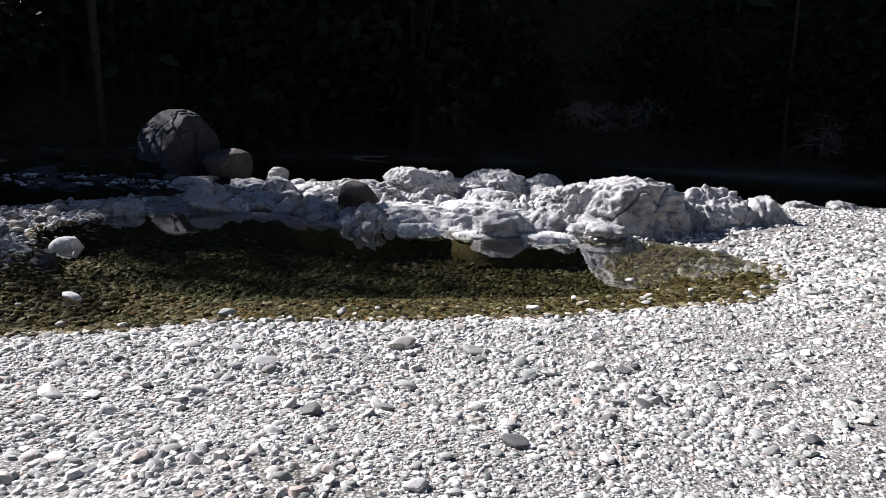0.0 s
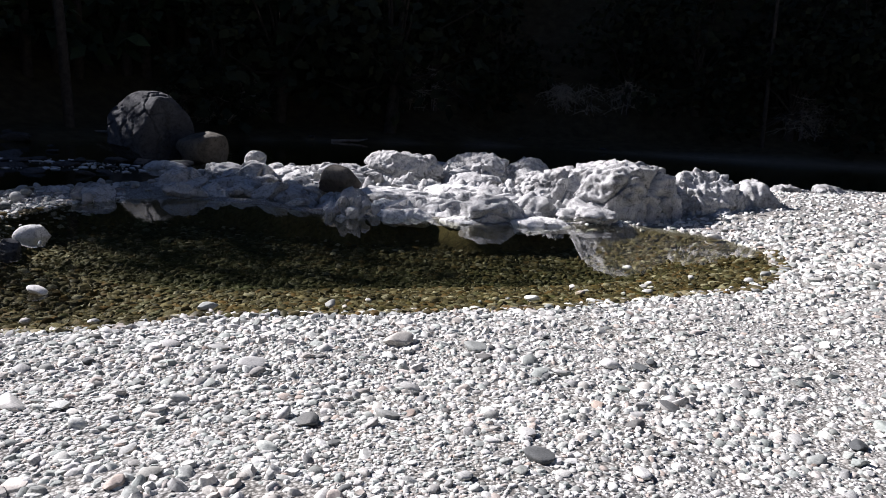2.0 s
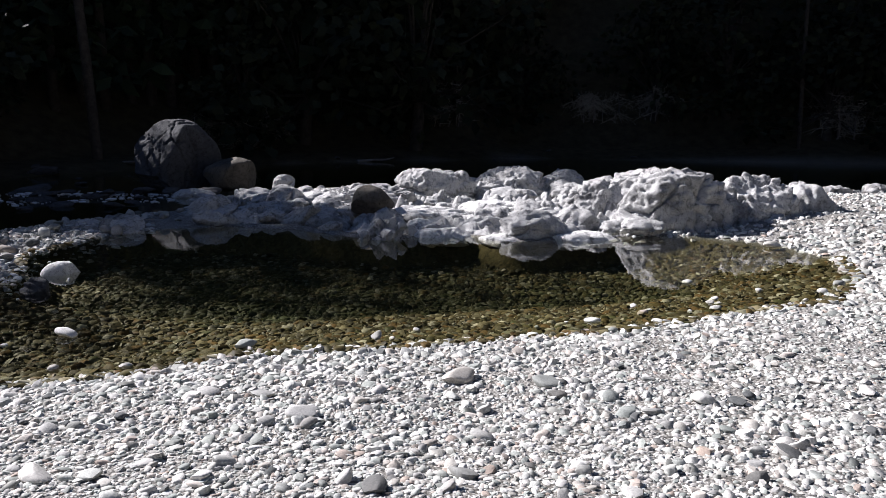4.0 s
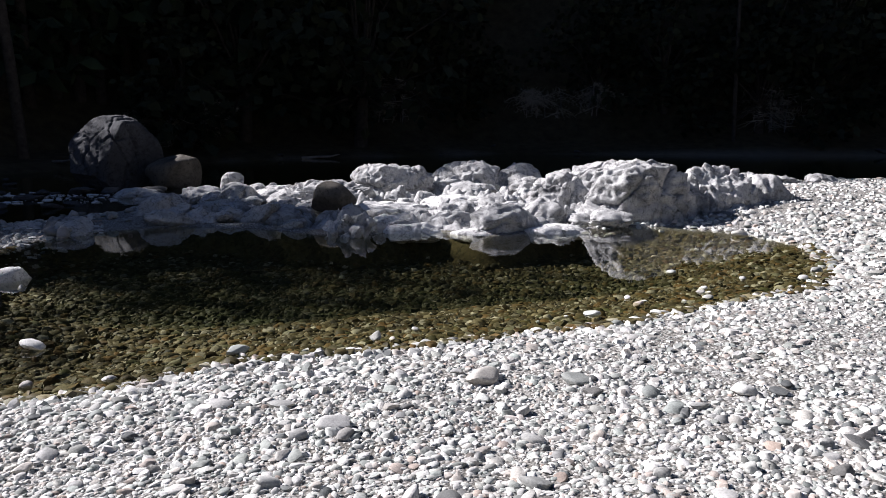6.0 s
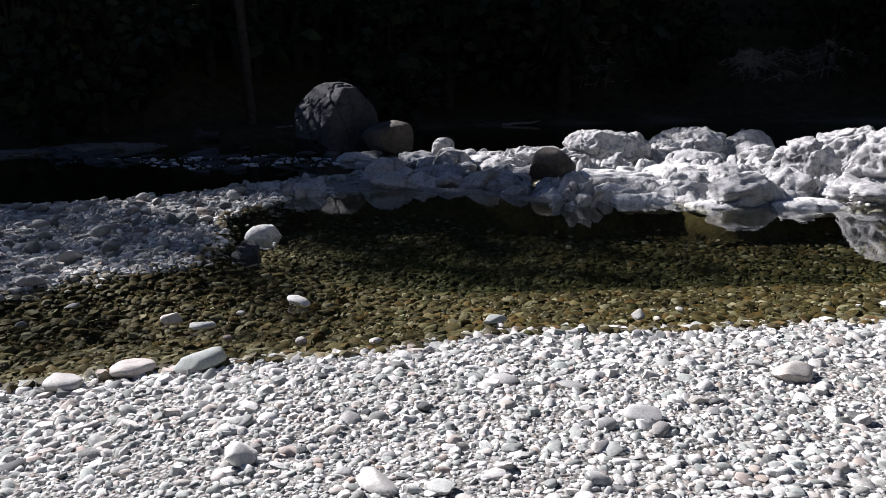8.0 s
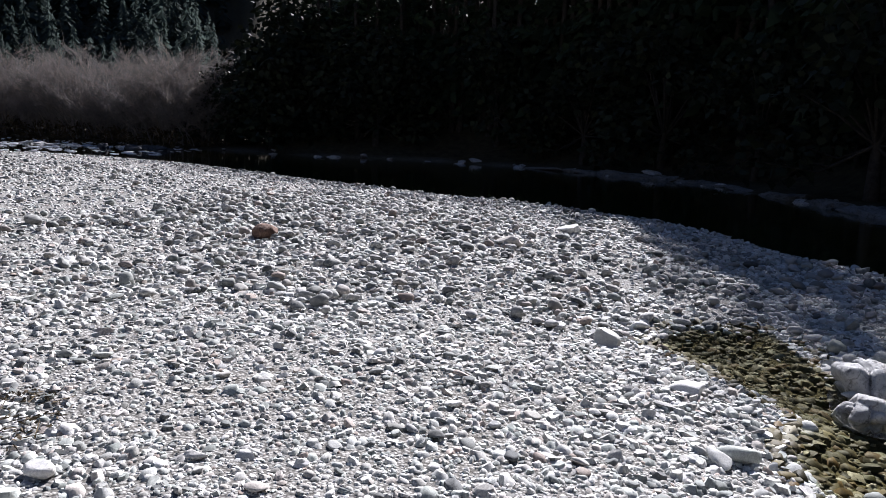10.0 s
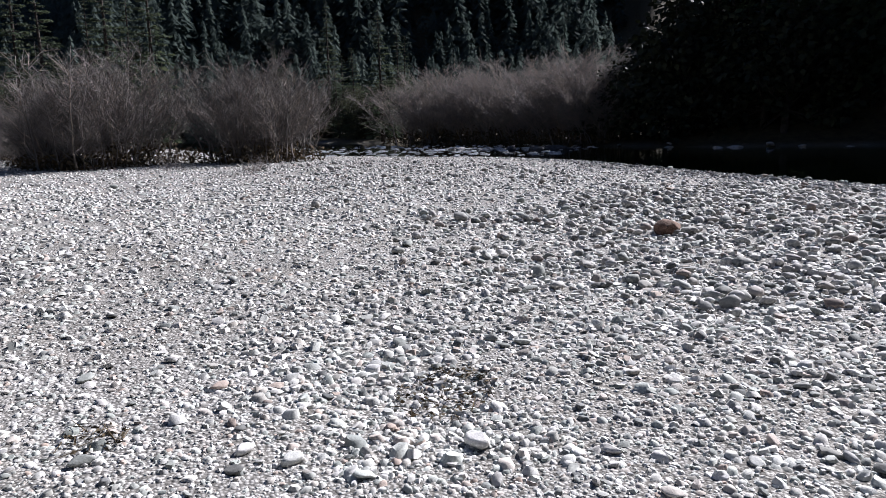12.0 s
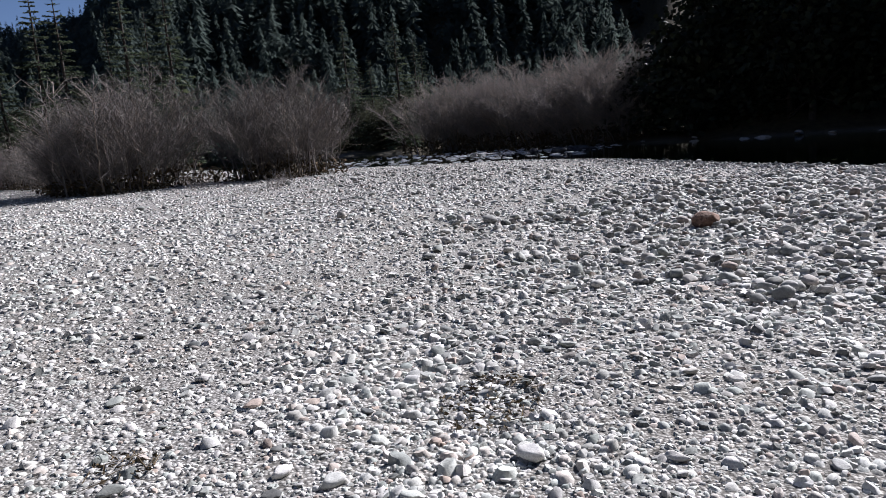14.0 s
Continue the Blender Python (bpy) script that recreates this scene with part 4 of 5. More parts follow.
# the woods further off, as one mass of small firs and oaks
def far_woods():
    r = np.random.default_rng(21)
    chunks = []
    for _ in range(5200):
        yaw, rad = r.uniform(84, 170), 116 + 320 * r.random() ** 1.05
        x, y = -math.sin(radians(yaw)) * rad, math.cos(radians(yaw)) * rad
        chunks.append((x, y, r.random()))
    for _ in range(900):
        yaw, rad = r.uniform(136, 162), r.uniform(114, 240)
        chunks.append((-math.sin(radians(yaw)) * rad, math.cos(radians(yaw)) * rad, r.random()))
    for _ in range(1100):
        x, y = r.uniform(-160, 160), r.uniform(25, 160)
        chunks.append((x, y, r.random()))
    # woods on the unseen rise behind the bar
    for _ in range(350):
        yaw, rad = r.uniform(175, 350), r.uniform(75, 160)
        chunks.append((-math.sin(radians(yaw)) * rad, math.cos(radians(yaw)) * rad, r.random()))
    P = np.array(chunks)
    z, soil, near, pool, river, far = ground_parts(P[:, 0], P[:, 1])
    ok = (soil > 0.55) & ((near > 4) | (np.hypot(P[:, 0], P[:, 1]) > 124)) & ~((far < 0) & (far > -24) & (np.hypot(P[:, 0], P[:, 1]) < 95))
    P, z = P[ok], z[ok]
    h = (9 + 11 * r.random(len(P)) ** 1.3) * np.clip(np.hypot(P[:, 0], P[:, 1]) / 165, 0.62, 1)
    u, v = along(P[:, 0], P[:, 1])
    turn = (np.degrees(np.arctan2(-P[:, 0] - 1.7, P[:, 1] - 2.2)) + 180) % 360 - 180
    lim = np.where((far[ok] < 0) & (turn < 103), top_limit(P[:, 0], P[:, 1]) - z, 99)
    h = np.minimum(h, lim)
    side = np.degrees(np.arctan2(-P[:, 0], P[:, 1])) % 360
    h = np.where((side > 142) & (side < 175), h * 0.75, h)
    P, z, h = P[h > 5], z[h > 5], h[h > 5]
    side = np.degrees(np.arctan2(-P[:, 0], P[:, 1])) % 360
    kind = r.random(len(P)) + np.where(side > 138, 0.42, 0)
    V, T, n = [], [], 0
    for (x, y, q), z0, hh, kk in zip(P, z, h, kind):
        dist = math.hypot(x, y)
        fine = 0.6 if dist < 230 else 0.4 if dist < 300 else 0.25
        if kk < 0.82:
            # drooping, fan-shaped boughs, longest near the foot
            wide = hh * (0.17 + 0.06 * q)
            m = int(250 * fine)
            f = 0.03 + 0.95 * r.random(m) ** 1.15
            a = r.random(m) * 2 * np.pi
            ln = wide * (1.02 - f) ** 0.85 * (0.6 + 0.55 * r.random(m)) + 0.12
            out = np.stack([np.cos(a), np.sin(a), -0.25 - 0.5 * r.random(m)], 1)
            across = np.stack([-np.sin(a), np.cos(a), 0.15 * r.normal(size=m)], 1)
            stemp = np.stack([np.full(m, x), np.full(m, y), z0 + hh * f], 1)
            half = (ln * (0.13 + 0.14 * r.random(m)) + 0.1)[:, None]
            tip = stemp + out * ln[:, None]
            V.append(np.stack([stemp + [0, 0, 0.03 * hh], tip + across * half, tip - across * half], 1).reshape(-1, 3))
        else:
            # a rounded crown of leaf clumps
            hh *= 0.62
            m = int(330 * fine)
            lobe = r.normal(size=(9, 3))
            lobe /= np.linalg.norm(lobe, axis=1)[:, None]
            lobe = lobe * hh * 0.24 * [1.25, 1.25, 0.9] + [x, y, z0 + hh * 0.52]
            d = r.normal(size=(m, 3)) + [0, 0, 0.25]
            d /= np.linalg.norm(d, axis=1)[:, None]
            c = lobe[r.integers(9, size=m)] + d * hh * 0.21 * (0.8 + 0.3 * r.random((m, 1)))
            e1 = np.cross(d, r.normal(size=(m, 3)))
            e1 /= np.linalg.norm(e1, axis=1)[:, None]
            e2 = np.cross(d, e1) + d * 0.35 * r.normal(size=(m, 1))
            s = hh * 0.04 / fine ** 0.5
            V.append(np.stack([c + e1 * s, c - e1 * s * 0.6 + e2 * s, c - e1 * s * 0.6 - e2 * s], 1).reshape(-1, 3))
        T.append(np.arange(3 * m).reshape(-1, 3) + n)
        n += 3 * m
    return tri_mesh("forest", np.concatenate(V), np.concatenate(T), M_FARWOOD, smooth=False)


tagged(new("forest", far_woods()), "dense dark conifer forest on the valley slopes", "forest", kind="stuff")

# ---- leafless thickets on the bar and across the river ----
willows = []
for s, hgt, spr in ((31, 6.0, 3.6), (32, 6.0, 3.2), (33, 6.0, 3.0)):
    e = tagged(new("willow_thicket"), "leafless grey-brown willow thicket on the gravel bar", "bush", "willow thickets")
    st, tw = thicket_meshes(s, hgt, spr, stems=34, branches=12, twigs=20, thick=1.25)
    tagged(part("stem_mass", tri_mesh("stem_mass", *st, M_TWIG), e), kind="stuff")
    tagged(part("twig_mass", tri_mesh("twig_mass", *tw, M_TWIG), e), kind="stuff")
    tagged(part("undergrowth", tri_mesh("undergrowth", *brush_mesh(s, spr * 0.75, 1.5), M_BRUSH, smooth=False), e), kind="stuff")
    willows.append(e)
light_willows = []
for s in (34, 35):
    e = tagged(new("willow_thicket"), "leafless grey willow thicket on the far river bank", "bush", "far willow thickets")
    st, tw = thicket_meshes(s, 6.0, 3.6, stems=34, branches=12, twigs=26, thick=1.3, arch=1.3)
    tagged(part("stem_mass", tri_mesh("stem_mass", *st, M_FARTWIG), e), kind="stuff")
    tagged(part("twig_mass", tri_mesh("twig_mass", *tw, M_FARTWIG), e), kind="stuff")
    tagged(part("undergrowth", tri_mesh("undergrowth", *brush_mesh(s, 2.6, 1.5, 500), M_BRUSH, smooth=False), e), kind="stuff")
    light_willows.append(e)
rr = np.random.default_rng(5)
MAIN = [(-32.6, -23.5, 6.0), (-31.5, -25.4, 6.0), (-33.6, -25.4, 6.3), (-27.2, -29.8, 6.4), (-26.6, -32.2, 6.0), (-26.8, -34.4, 4.6), (-30, -31, 7.2), (-28.4, -37, 3.4), (-31, -41, 3.2), (-34, -46, 3.4), (-40, -54, 4.0), (-45, -62, 4.4), (-36.5, -52, 3.6), (-41, -60, 4.6), (-37, -58, 4.4), (-47, -71, 5.0), (-40, -68, 4.8), (-52, -72, 5.2), (-29, -73, 4.4), (-35.5, -77, 4.6), (-42, -76, 4.8), (-24, -70, 4.0)]
for k, (x, y, h) in enumerate(MAIN):
    plant(willows, k, x, y, h, 6.0, rr, 1.0 if h > 4.5 else 1.4)
FARB = [(-74, -37), (-73, -33), (-72, -29), (-70.5, -26), (-68.5, -23), (-66.5, -20), (-64, -17), (-62.5, -14.8), (-61.5, -13.0), (-63.5, -13.4), (-66, -16), (-76, -33), (-74, -27), (-70, -21)]
for k, (x, y) in enumerate(FARB):
    plant(light_willows, k, x, y, 6.6 + 2.2 * rr.random(), 6.0, rr, 1.2)
# a paler, open-branched bare tree in front of the thicket, and low dry canes along its foot
e = tagged(new("bare_tree"), "pale leafless tree with open branches in front of the thicket", "tree")
st, tw = bare_meshes(36, 6.0, 3.2, stems=7, twigs=20, thick=1.5, fine=5)
tagged(part("stem_mass", tri_mesh("stem_mass", *st, M_FARTWIG), e), kind="stuff")
tagged(part("twig_mass", tri_mesh("twig_mass", *tw, M_FARTWIG), e), kind="stuff")
plant([e], 0, -25.3, -30.4, 6.2, 6.0, rr)

weeds = []
for s in (61, 62):
    e = tagged(new("dry_weed"), "small leafless grey weed growing in the gravel", "weed", "weeds on the bar")
    st, tw = bare_meshes(s, 0.8, 0.6, stems=14, twigs=5, thick=1.6, fine=3)
    tagged(part("stem_mass", tri_mesh("stem_mass", *st, M_TWIG), e), kind="stuff")
    tagged(part("twig_mass", tri_mesh("twig_mass", *tw, M_TWIG), e), kind="stuff")
    weeds.append(e)
for k, (x, y, h) in enumerate([(-22.5, -16.5, 0.9), (-23.6, -17.4, 0.8), (-15.9, -9.2, 0.6), (-16.6, -9.0, 0.5), (-21.2, -16.8, 0.6), (-25.5, -18.6, 1.1), (-24.6, -22.5, 1.2)]):
    plant(weeds, k, x, y, h, 0.8, rr)

# ---- the far bank: pale trunks, hanging dry shrubs, a fallen log, stones at the waterline ----
def lone_trunk(x, y, z, h, rad, lean, label):
    pts = [(0, 0, 0), (lean * 0.3, 0.02, h * 0.35), (lean * 0.6, -0.03, h * 0.7), (lean, 0, h)]
    ob = new("tree_trunk", tri_mesh("tree_trunk", *tube(pts, [rad, rad * 0.9, rad * 0.8, rad * 0.65], 8), M_BARK))
    ob.matrix_world = pose(x, y, z)
    tagged(ob, label, "tree trunk", "bank trees")


lone_trunk(-15.7, 26.4, ground_z(-15.7, 26.4) - 0.3, 10, 0.2, -0.5, "tall dark trunk on the shaded bank")
lone_trunk(12.8, 36.6, ground_z(12.8, 36.6) - 0.3, 10, 0.11, -0.4, "thin dark trunk on the shaded bank")
shrubs = []
for s, dr in ((51, 0.55), (52, 0.35)):
    e = tagged(new("dry_shrub"), "pale dry shrub with drooping twigs on the shaded bank", "bush", "bank shrubs")
    st, tw = bare_meshes(s, 3.0, 1.6, stems=18, twigs=9, droop=dr, thick=1.5)
    tagged(part("stem_mass", tri_mesh("stem_mass", *st, M_TWIG), e), kind="stuff")
    tagged(part("twig_mass", tri_mesh("twig_mass", *tw, M_PALETWIG), e), kind="stuff")
    shrubs.append(e)
for k, (x, y, h) in enumerate([(3.8, 39.8, 3.4), (-4.6, 37.2, 3.8), (-12.6, 31.6, 3.6), (15.0, 38.0, 3.8), (6.2, 39.6, 3.8), (-11.4, 33.0, 2.8)]):
    plant(shrubs, k, x, y, h, 3.0, rr)
for k, (x, y, turn, ln) in enumerate([(-14.2, 26.0, -38, 1.3), (-13.5, 26.9, -50, 0.9), (-6.3, 31.9, 15, 1.6)]):
    pts = [(-ln / 2, 0, 0.05), (-ln * 0.1, 0.06, 0.1), (ln * 0.25, -0.05, 0.12), (ln / 2, 0.1, 0.2)]
    ob = new("fallen_log", tri_mesh("fallen_log", *tube(pts, [0.07, 0.06, 0.05, 0.02], 7), M_PALETRUNK))
    ob.matrix_world = pose(x, y, ground_z(x, y) + 0.02, 0, 0, turn)
    tagged(ob, "weathered grey fallen branch on the shaded bank", "log", "fallen branches")
# the same rock shapes in pale and in dark stone
bank_shapes, dark_bank = [[rock_mesh("bank_rock", (1, 0.8, 0.6), 300 + k, stone, level=3, blocky=1.0) for k in range(6)] for stone in (M_ROCK, M_DARKROCK)]
for q, (p, nrm) in enumerate(bank_points()):
    if np.hypot(*p) > 75:
        continue
    for k in range(3 if p[0] < -14 else 1):
        s = 0.2 + 0.7 * rr.random() ** 2.5
        x, y = p + nrm * rr.uniform(-0.7, 0.9) + rr.normal(size=2) * 0.7
        ob = new("bank_rock", (bank_shapes if p[0] < -19 else dark_bank)[(q + k) % 6])
        ob.matrix_world = pose(x, y, max(ground_z(x, y), -0.1) + 0.06 * s, rr.normal() * 8, rr.normal() * 8, rr.random() * 360) @ Matrix.Diagonal((s * 1.3, s, s * 0.7, 1))
        tagged(ob, "grey rock at the waterline of the shaded bank", "rock", "bank rocks")

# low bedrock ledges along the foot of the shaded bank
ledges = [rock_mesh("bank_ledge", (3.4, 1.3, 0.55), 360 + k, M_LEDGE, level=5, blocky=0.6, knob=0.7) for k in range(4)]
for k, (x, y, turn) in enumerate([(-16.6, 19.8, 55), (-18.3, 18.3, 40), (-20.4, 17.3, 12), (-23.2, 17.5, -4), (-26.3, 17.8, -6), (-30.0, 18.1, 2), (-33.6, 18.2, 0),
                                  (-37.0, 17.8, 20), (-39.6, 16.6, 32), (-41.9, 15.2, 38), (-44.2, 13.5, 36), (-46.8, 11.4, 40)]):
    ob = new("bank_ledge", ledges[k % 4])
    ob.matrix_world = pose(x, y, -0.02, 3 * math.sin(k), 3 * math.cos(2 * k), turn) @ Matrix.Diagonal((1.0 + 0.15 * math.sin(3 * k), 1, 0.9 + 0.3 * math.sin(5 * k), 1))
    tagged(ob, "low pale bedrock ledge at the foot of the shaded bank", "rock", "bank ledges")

# stones and white water in the rapids
wet_shapes = [rock_mesh("river_rock", (1, 0.8, 0.6), 320 + k, M_DARKROCK, level=3, blocky=1.0) for k in range(4)]
for k in range(46):
    t = rr.random()
    x, y = -16.5 + 8.5 * t + rr.normal() * 0.6, 17.2 + 1.6 * rr.normal() * 0.6 + 1.0 * t
    if signed(RIVER, np.array([x]), np.array([y]))[0] > -0.2:
        continue
    s = 0.2 + 0.6 * rr.random() ** 2
    ob = new("river_rock", wet_shapes[k % 4])
    ob.matrix_world = pose(x, y, 0.02, rr.normal() * 8, rr.normal() * 8, rr.random() * 360) @ Matrix.Diagonal((s * 1.3, s, s * 0.55, 1))
    tagged(ob, "wet dark rock standing in the rapids", "rock", "rapids rocks")
for k in range(14):
    # a heap of dark rocks at the head of the far riffle
    s = 0.35 + 0.7 * rr.random()
    ob = new("river_rock", wet_shapes[k % 4])
    ob.matrix_world = pose(-52.4 + 0.9 * rr.normal(), -14.4 + 1.4 * rr.normal(), 0.05, rr.normal() * 9, rr.normal() * 9, rr.random() * 360) @ Matrix.Diagonal((s * 1.3, s, s * 0.9, 1))
    tagged(ob, "dark rock in a heap at the far riffle", "rock", "riffle rocks")
pale_wet = [rock_mesh("river_rock", (1, 0.8, 0.5), 340 + k, M_ROCK, level=3, blocky=1.0) for k in range(4)]
for k in range(60):
    t = rr.random()
    s = 0.2 + 0.6 * rr.random() ** 2
    ob = new("river_rock", pale_wet[k % 4])
    ob.matrix_world = pose(-56.0 + 0.8 * t + 0.8 * rr.normal(), -24.5 + 10 * t, 0.0, rr.normal() * 9, rr.normal() * 9, rr.random() * 360) @ Matrix.Diagonal((s * 1.3, s, s * 0.6, 1))
    tagged(ob, "pale rock in the shallows of the far riffle", "rock", "riffle rocks")
foam = []
v0, f0 = ICO[2]
for k in range(420):
    t = rr.random()
    band = k % 2
    x, y = (-15.2 + 7.0 * t, 17.0 + 0.5 * math.sin(9 * t) + rr.normal() * 0.22) if band else (-13.0 + 4.2 * t, 18.2 + rr.normal() * 0.3)
    s = 0.012 + 0.05 * rr.random() ** 3
    foam.append((v0 * [s * 1.8, s, s * 0.3] + [x, y, 0.0], f0))
for k in range(200):
    x, y = rr.uniform(-58, -44), rr.uniform(-40, -12)
    if signed(RIVER, np.array([x]), np.array([y]))[0] > -0.5:
        continue
    s = 0.03 + 0.09 * rr.random() ** 2
    foam.append((v0 * [s, s * 3.5, s * 0.3] + [x, y, 0.0], f0))
for k in range(420):
    x, y = rr.uniform(-68, -43), rr.uniform(-58, -18)
    if signed(RIVER, np.array([x]), np.array([y]))[0] > -0.5:
        continue
    s = 0.03 + 0.12 * rr.random() ** 3
    foam.append((v0 * [s, s * 2.6, s * 0.4] + [x, y, 0.0], f0))
tagged(new("white_water", tri_mesh("white_water", *joined(foam), M_FOAM)), "broken white water of the rapids", "water", kind="stuff")


# ---- stones of the bar ----
def stone_shapes(level, count, seed, cuts=8):
    """Worn stones: squashed, slightly angular pebbles of unit size."""
    r = np.random.default_rng(seed)
    v, f = ICO[level]
    out = []
    for _ in range(count):
        p = v.copy()
        for _ in range(cuts):
            n = r.normal(size=3)
            n /= np.linalg.norm(n)
            c = 0.5 + 0.38 * r.random()
            h = p @ n
            p = p - np.where(h > c, (h - c) * 0.85, 0)[:, None] * n
        p *= 1 + (0.06 if level < 3 else 0.1) * SPACE.fbm(p * 1.5 + 9 * r.random(), 2)[:, None]
        p *= [1.1, 0.62 + 0.32 * r.random(), 0.34 + 0.28 * r.random() ** 1.5]
        out.append(p)
    return out, f


def tall_stones(count, seed):
    """Cobbles that stand proud of the gravel."""
    shapes, f = stone_shapes(2, count, seed, 14)
    return [p * [1, 1, 1.4] for p in shapes], f


def bedded_stones(kind, count, seed):
    """The upper parts of worn, flattish stones with uneven outlines, for those bedded in the gravel."""
    r = np.random.default_rng(seed)
    n = {"dome": 8, "half": 7, "cap": 6}[kind]
    out = []
    for _ in range(count):
        ang = (np.arange(n) + 0.16 * r.normal(size=n)) * 2 * np.pi / n
        w, h = 0.5 + 0.4 * r.random(), 0.2 + 0.3 * r.random() ** 1.4
        rim = 0.84 + 0.3 * r.random(n)
        tilt, shift = 0.13 * r.normal(size=2), 0.12 * r.normal(size=2)

        def loop(q, z, off):
            px, py = np.cos(ang) * rim * q + shift[0] * off, (np.sin(ang) * rim * q + shift[1] * off) * w
            return np.stack([px, py, z * (0.86 + 0.28 * r.random(n)) + (px * tilt[0] + py * tilt[1]) * (z > 0)], 1)
        if kind == "dome":
            out.append(np.concatenate([loop(0.92, -0.2, 0), loop(1.0, h * 0.4, 0.2), loop(0.68 + 0.12 * r.random(), h * 0.9, 1), [[shift[0], shift[1] * w, h * 1.05]]]))
        else:
            out.append(np.concatenate([loop(1, -0.2, 0), loop(0.56 + 0.18 * r.random(), h, 1)]))
    levels = 3 if kind == "dome" else 2
    i = np.arange(n)
    j = (i + 1) % n
    f = []
    for k in range(levels - 1):
        f += [np.stack([i, j, i + n], 1) + k * n, np.stack([j, j + n, i + n], 1) + k * n]
    if kind == "dome":
        f.append(np.stack([i, j, np.full(n, n)], 1) + 2 * n * np.array([1, 1, 0]) + np.array([0, 0, 2 * n]))
    else:
        f.append(np.array([[0, k, k + 1] for k in range(1, n - 1)]) + n)
    return out, np.concatenate(f)


SHAPES = {2: stone_shapes(2, 24, 2)}
SHAPES2 = stone_shapes(3, 12, 31)
SHAPES["tall"] = tall_stones(24, 12)
for kind, count, seed in (("dome", 60, 10), ("half", 40, 8), ("cap", 40, 9)):
    SHAPES[kind] = bedded_stones(kind, count, seed)
SHAPES["slab"] = [p * [1, 1, 0.7] for p in bedded_stones("cap", 40, 15)[0]], SHAPES["cap"][1]


def scatter(x, y, size, level, r, lift=0.12, z=None):
    """All stones at those places in one (verts, tris)."""
    shapes, f = SHAPES[level]
    n = len(x)
    z = ground_parts(x, y)[0] if z is None else z
    pick = r.integers(len(shapes), size=n)
    base = np.array(shapes)[pick] * (size[:, None, None] * 0.5)
    a, t, t2 = r.random(n) * 2 * np.pi, r.normal(size=n) * 0.17, r.normal(size=n) * 0.17
    ca, sa = np.cos(a), np.sin(a)
    X, Y, Z = base[..., 0], base[..., 1], base[..., 2]
    Y, Z = Y * np.cos(t)[:, None] - Z * np.sin(t)[:, None], Y * np.sin(t)[:, None] + Z * np.cos(t)[:, None]
    X, Z = X * np.cos(t2)[:, None] + Z * np.sin(t2)[:, None], -X * np.sin(t2)[:, None] + Z * np.cos(t2)[:, None]
    V = np.stack([X * ca[:, None] - Y * sa[:, None] + x[:, None], X * sa[:, None] + Y * ca[:, None] + y[:, None],
                  Z + (z + size * lift)[:, None]], -1)
    T = f[None] + (np.arange(n) * base.shape[1])[:, None, None]
    return V.reshape(-1, 3), T.reshape(-1, 3)


def field(r, n, box, lo, hi, power, accept):
    """Places and sizes of stones in a box: many small ones, few large."""
    x, y = r.uniform(box[0], box[1], n), r.uniform(box[2], box[3], n)
    s = lo + (hi - lo) * r.random(n) ** power
    ok = accept(x, y, s, r)
    return x[ok], y[ok], s[ok]


# drifts of cobbles: middle, direction of the long side, half length and half width
DRIFTS = [(-11.5, 1.6, 155, 5.5, 1.9), (-16.5, 0.5, 170, 5.0, 2.2), (-5.5, -0.3, 60, 1.5, 0.8), (-8.9, 0.4, 150, 1.6, 0.8), (-26, -12, 45, 9, 4.5), (-0.2, 5.0, 0, 2.6, 1.0)]


def coarse(x, y):
    """Where the bar carries cobbles rather than fine gravel: by the water, and in drifts."""
    near = np.minimum(signed(POOL, x, y), signed(RIVER, x, y))
    c = np.clip(1.15 - near / 4.2, 0, 1) * 0.9 * (1 - 0.8 * np.clip((x - 0.3) / 2.2, 0, 1) * np.clip((10 - y) / 2, 0, 1))
    for mx, my, turn, a, b in DRIFTS:
        ct, st = math.cos(radians(turn)), math.sin(radians(turn))
        u, v = (x - mx) * ct + (y - my) * st, (y - my) * ct - (x - mx) * st
        c = np.maximum(c, 1.0 * np.exp(-(u / a) ** 4 - (v / b) ** 4))
    return c * (0.55 + 0.75 * N1(x * 0.8 + 5, y * 0.8)) + 0.25 * np.clip(N2(x * 0.35 + 3, y * 0.35) * 2 - 1, 0, 1)


def on_bar(x, y, s, r):
    z, soil, near, pool, river, far = ground_parts(x, y)
    c = coarse(x, y)
    return (near > -0.15) & (far > 0.5) & (soil < 0.5) & ((s < 0.075) | (r.random(len(x)) < c))


def carpet(r, r0, r1, yaw0, yaw1, k, lo=0.028):
    """Places that cover a sector round the standing place evenly, coarser with distance."""
    n = int(1.15 * radians(yaw1 - yaw0) / k ** 2 * math.log(r1 / r0))
    d = r0 * (r1 / r0) ** r.random(n)
    a = np.radians(yaw0 + (yaw1 - yaw0) * r.random(n))
    return STAND[0] - np.sin(a) * d, STAND[1] + np.cos(a) * d, np.maximum(k * d, lo)


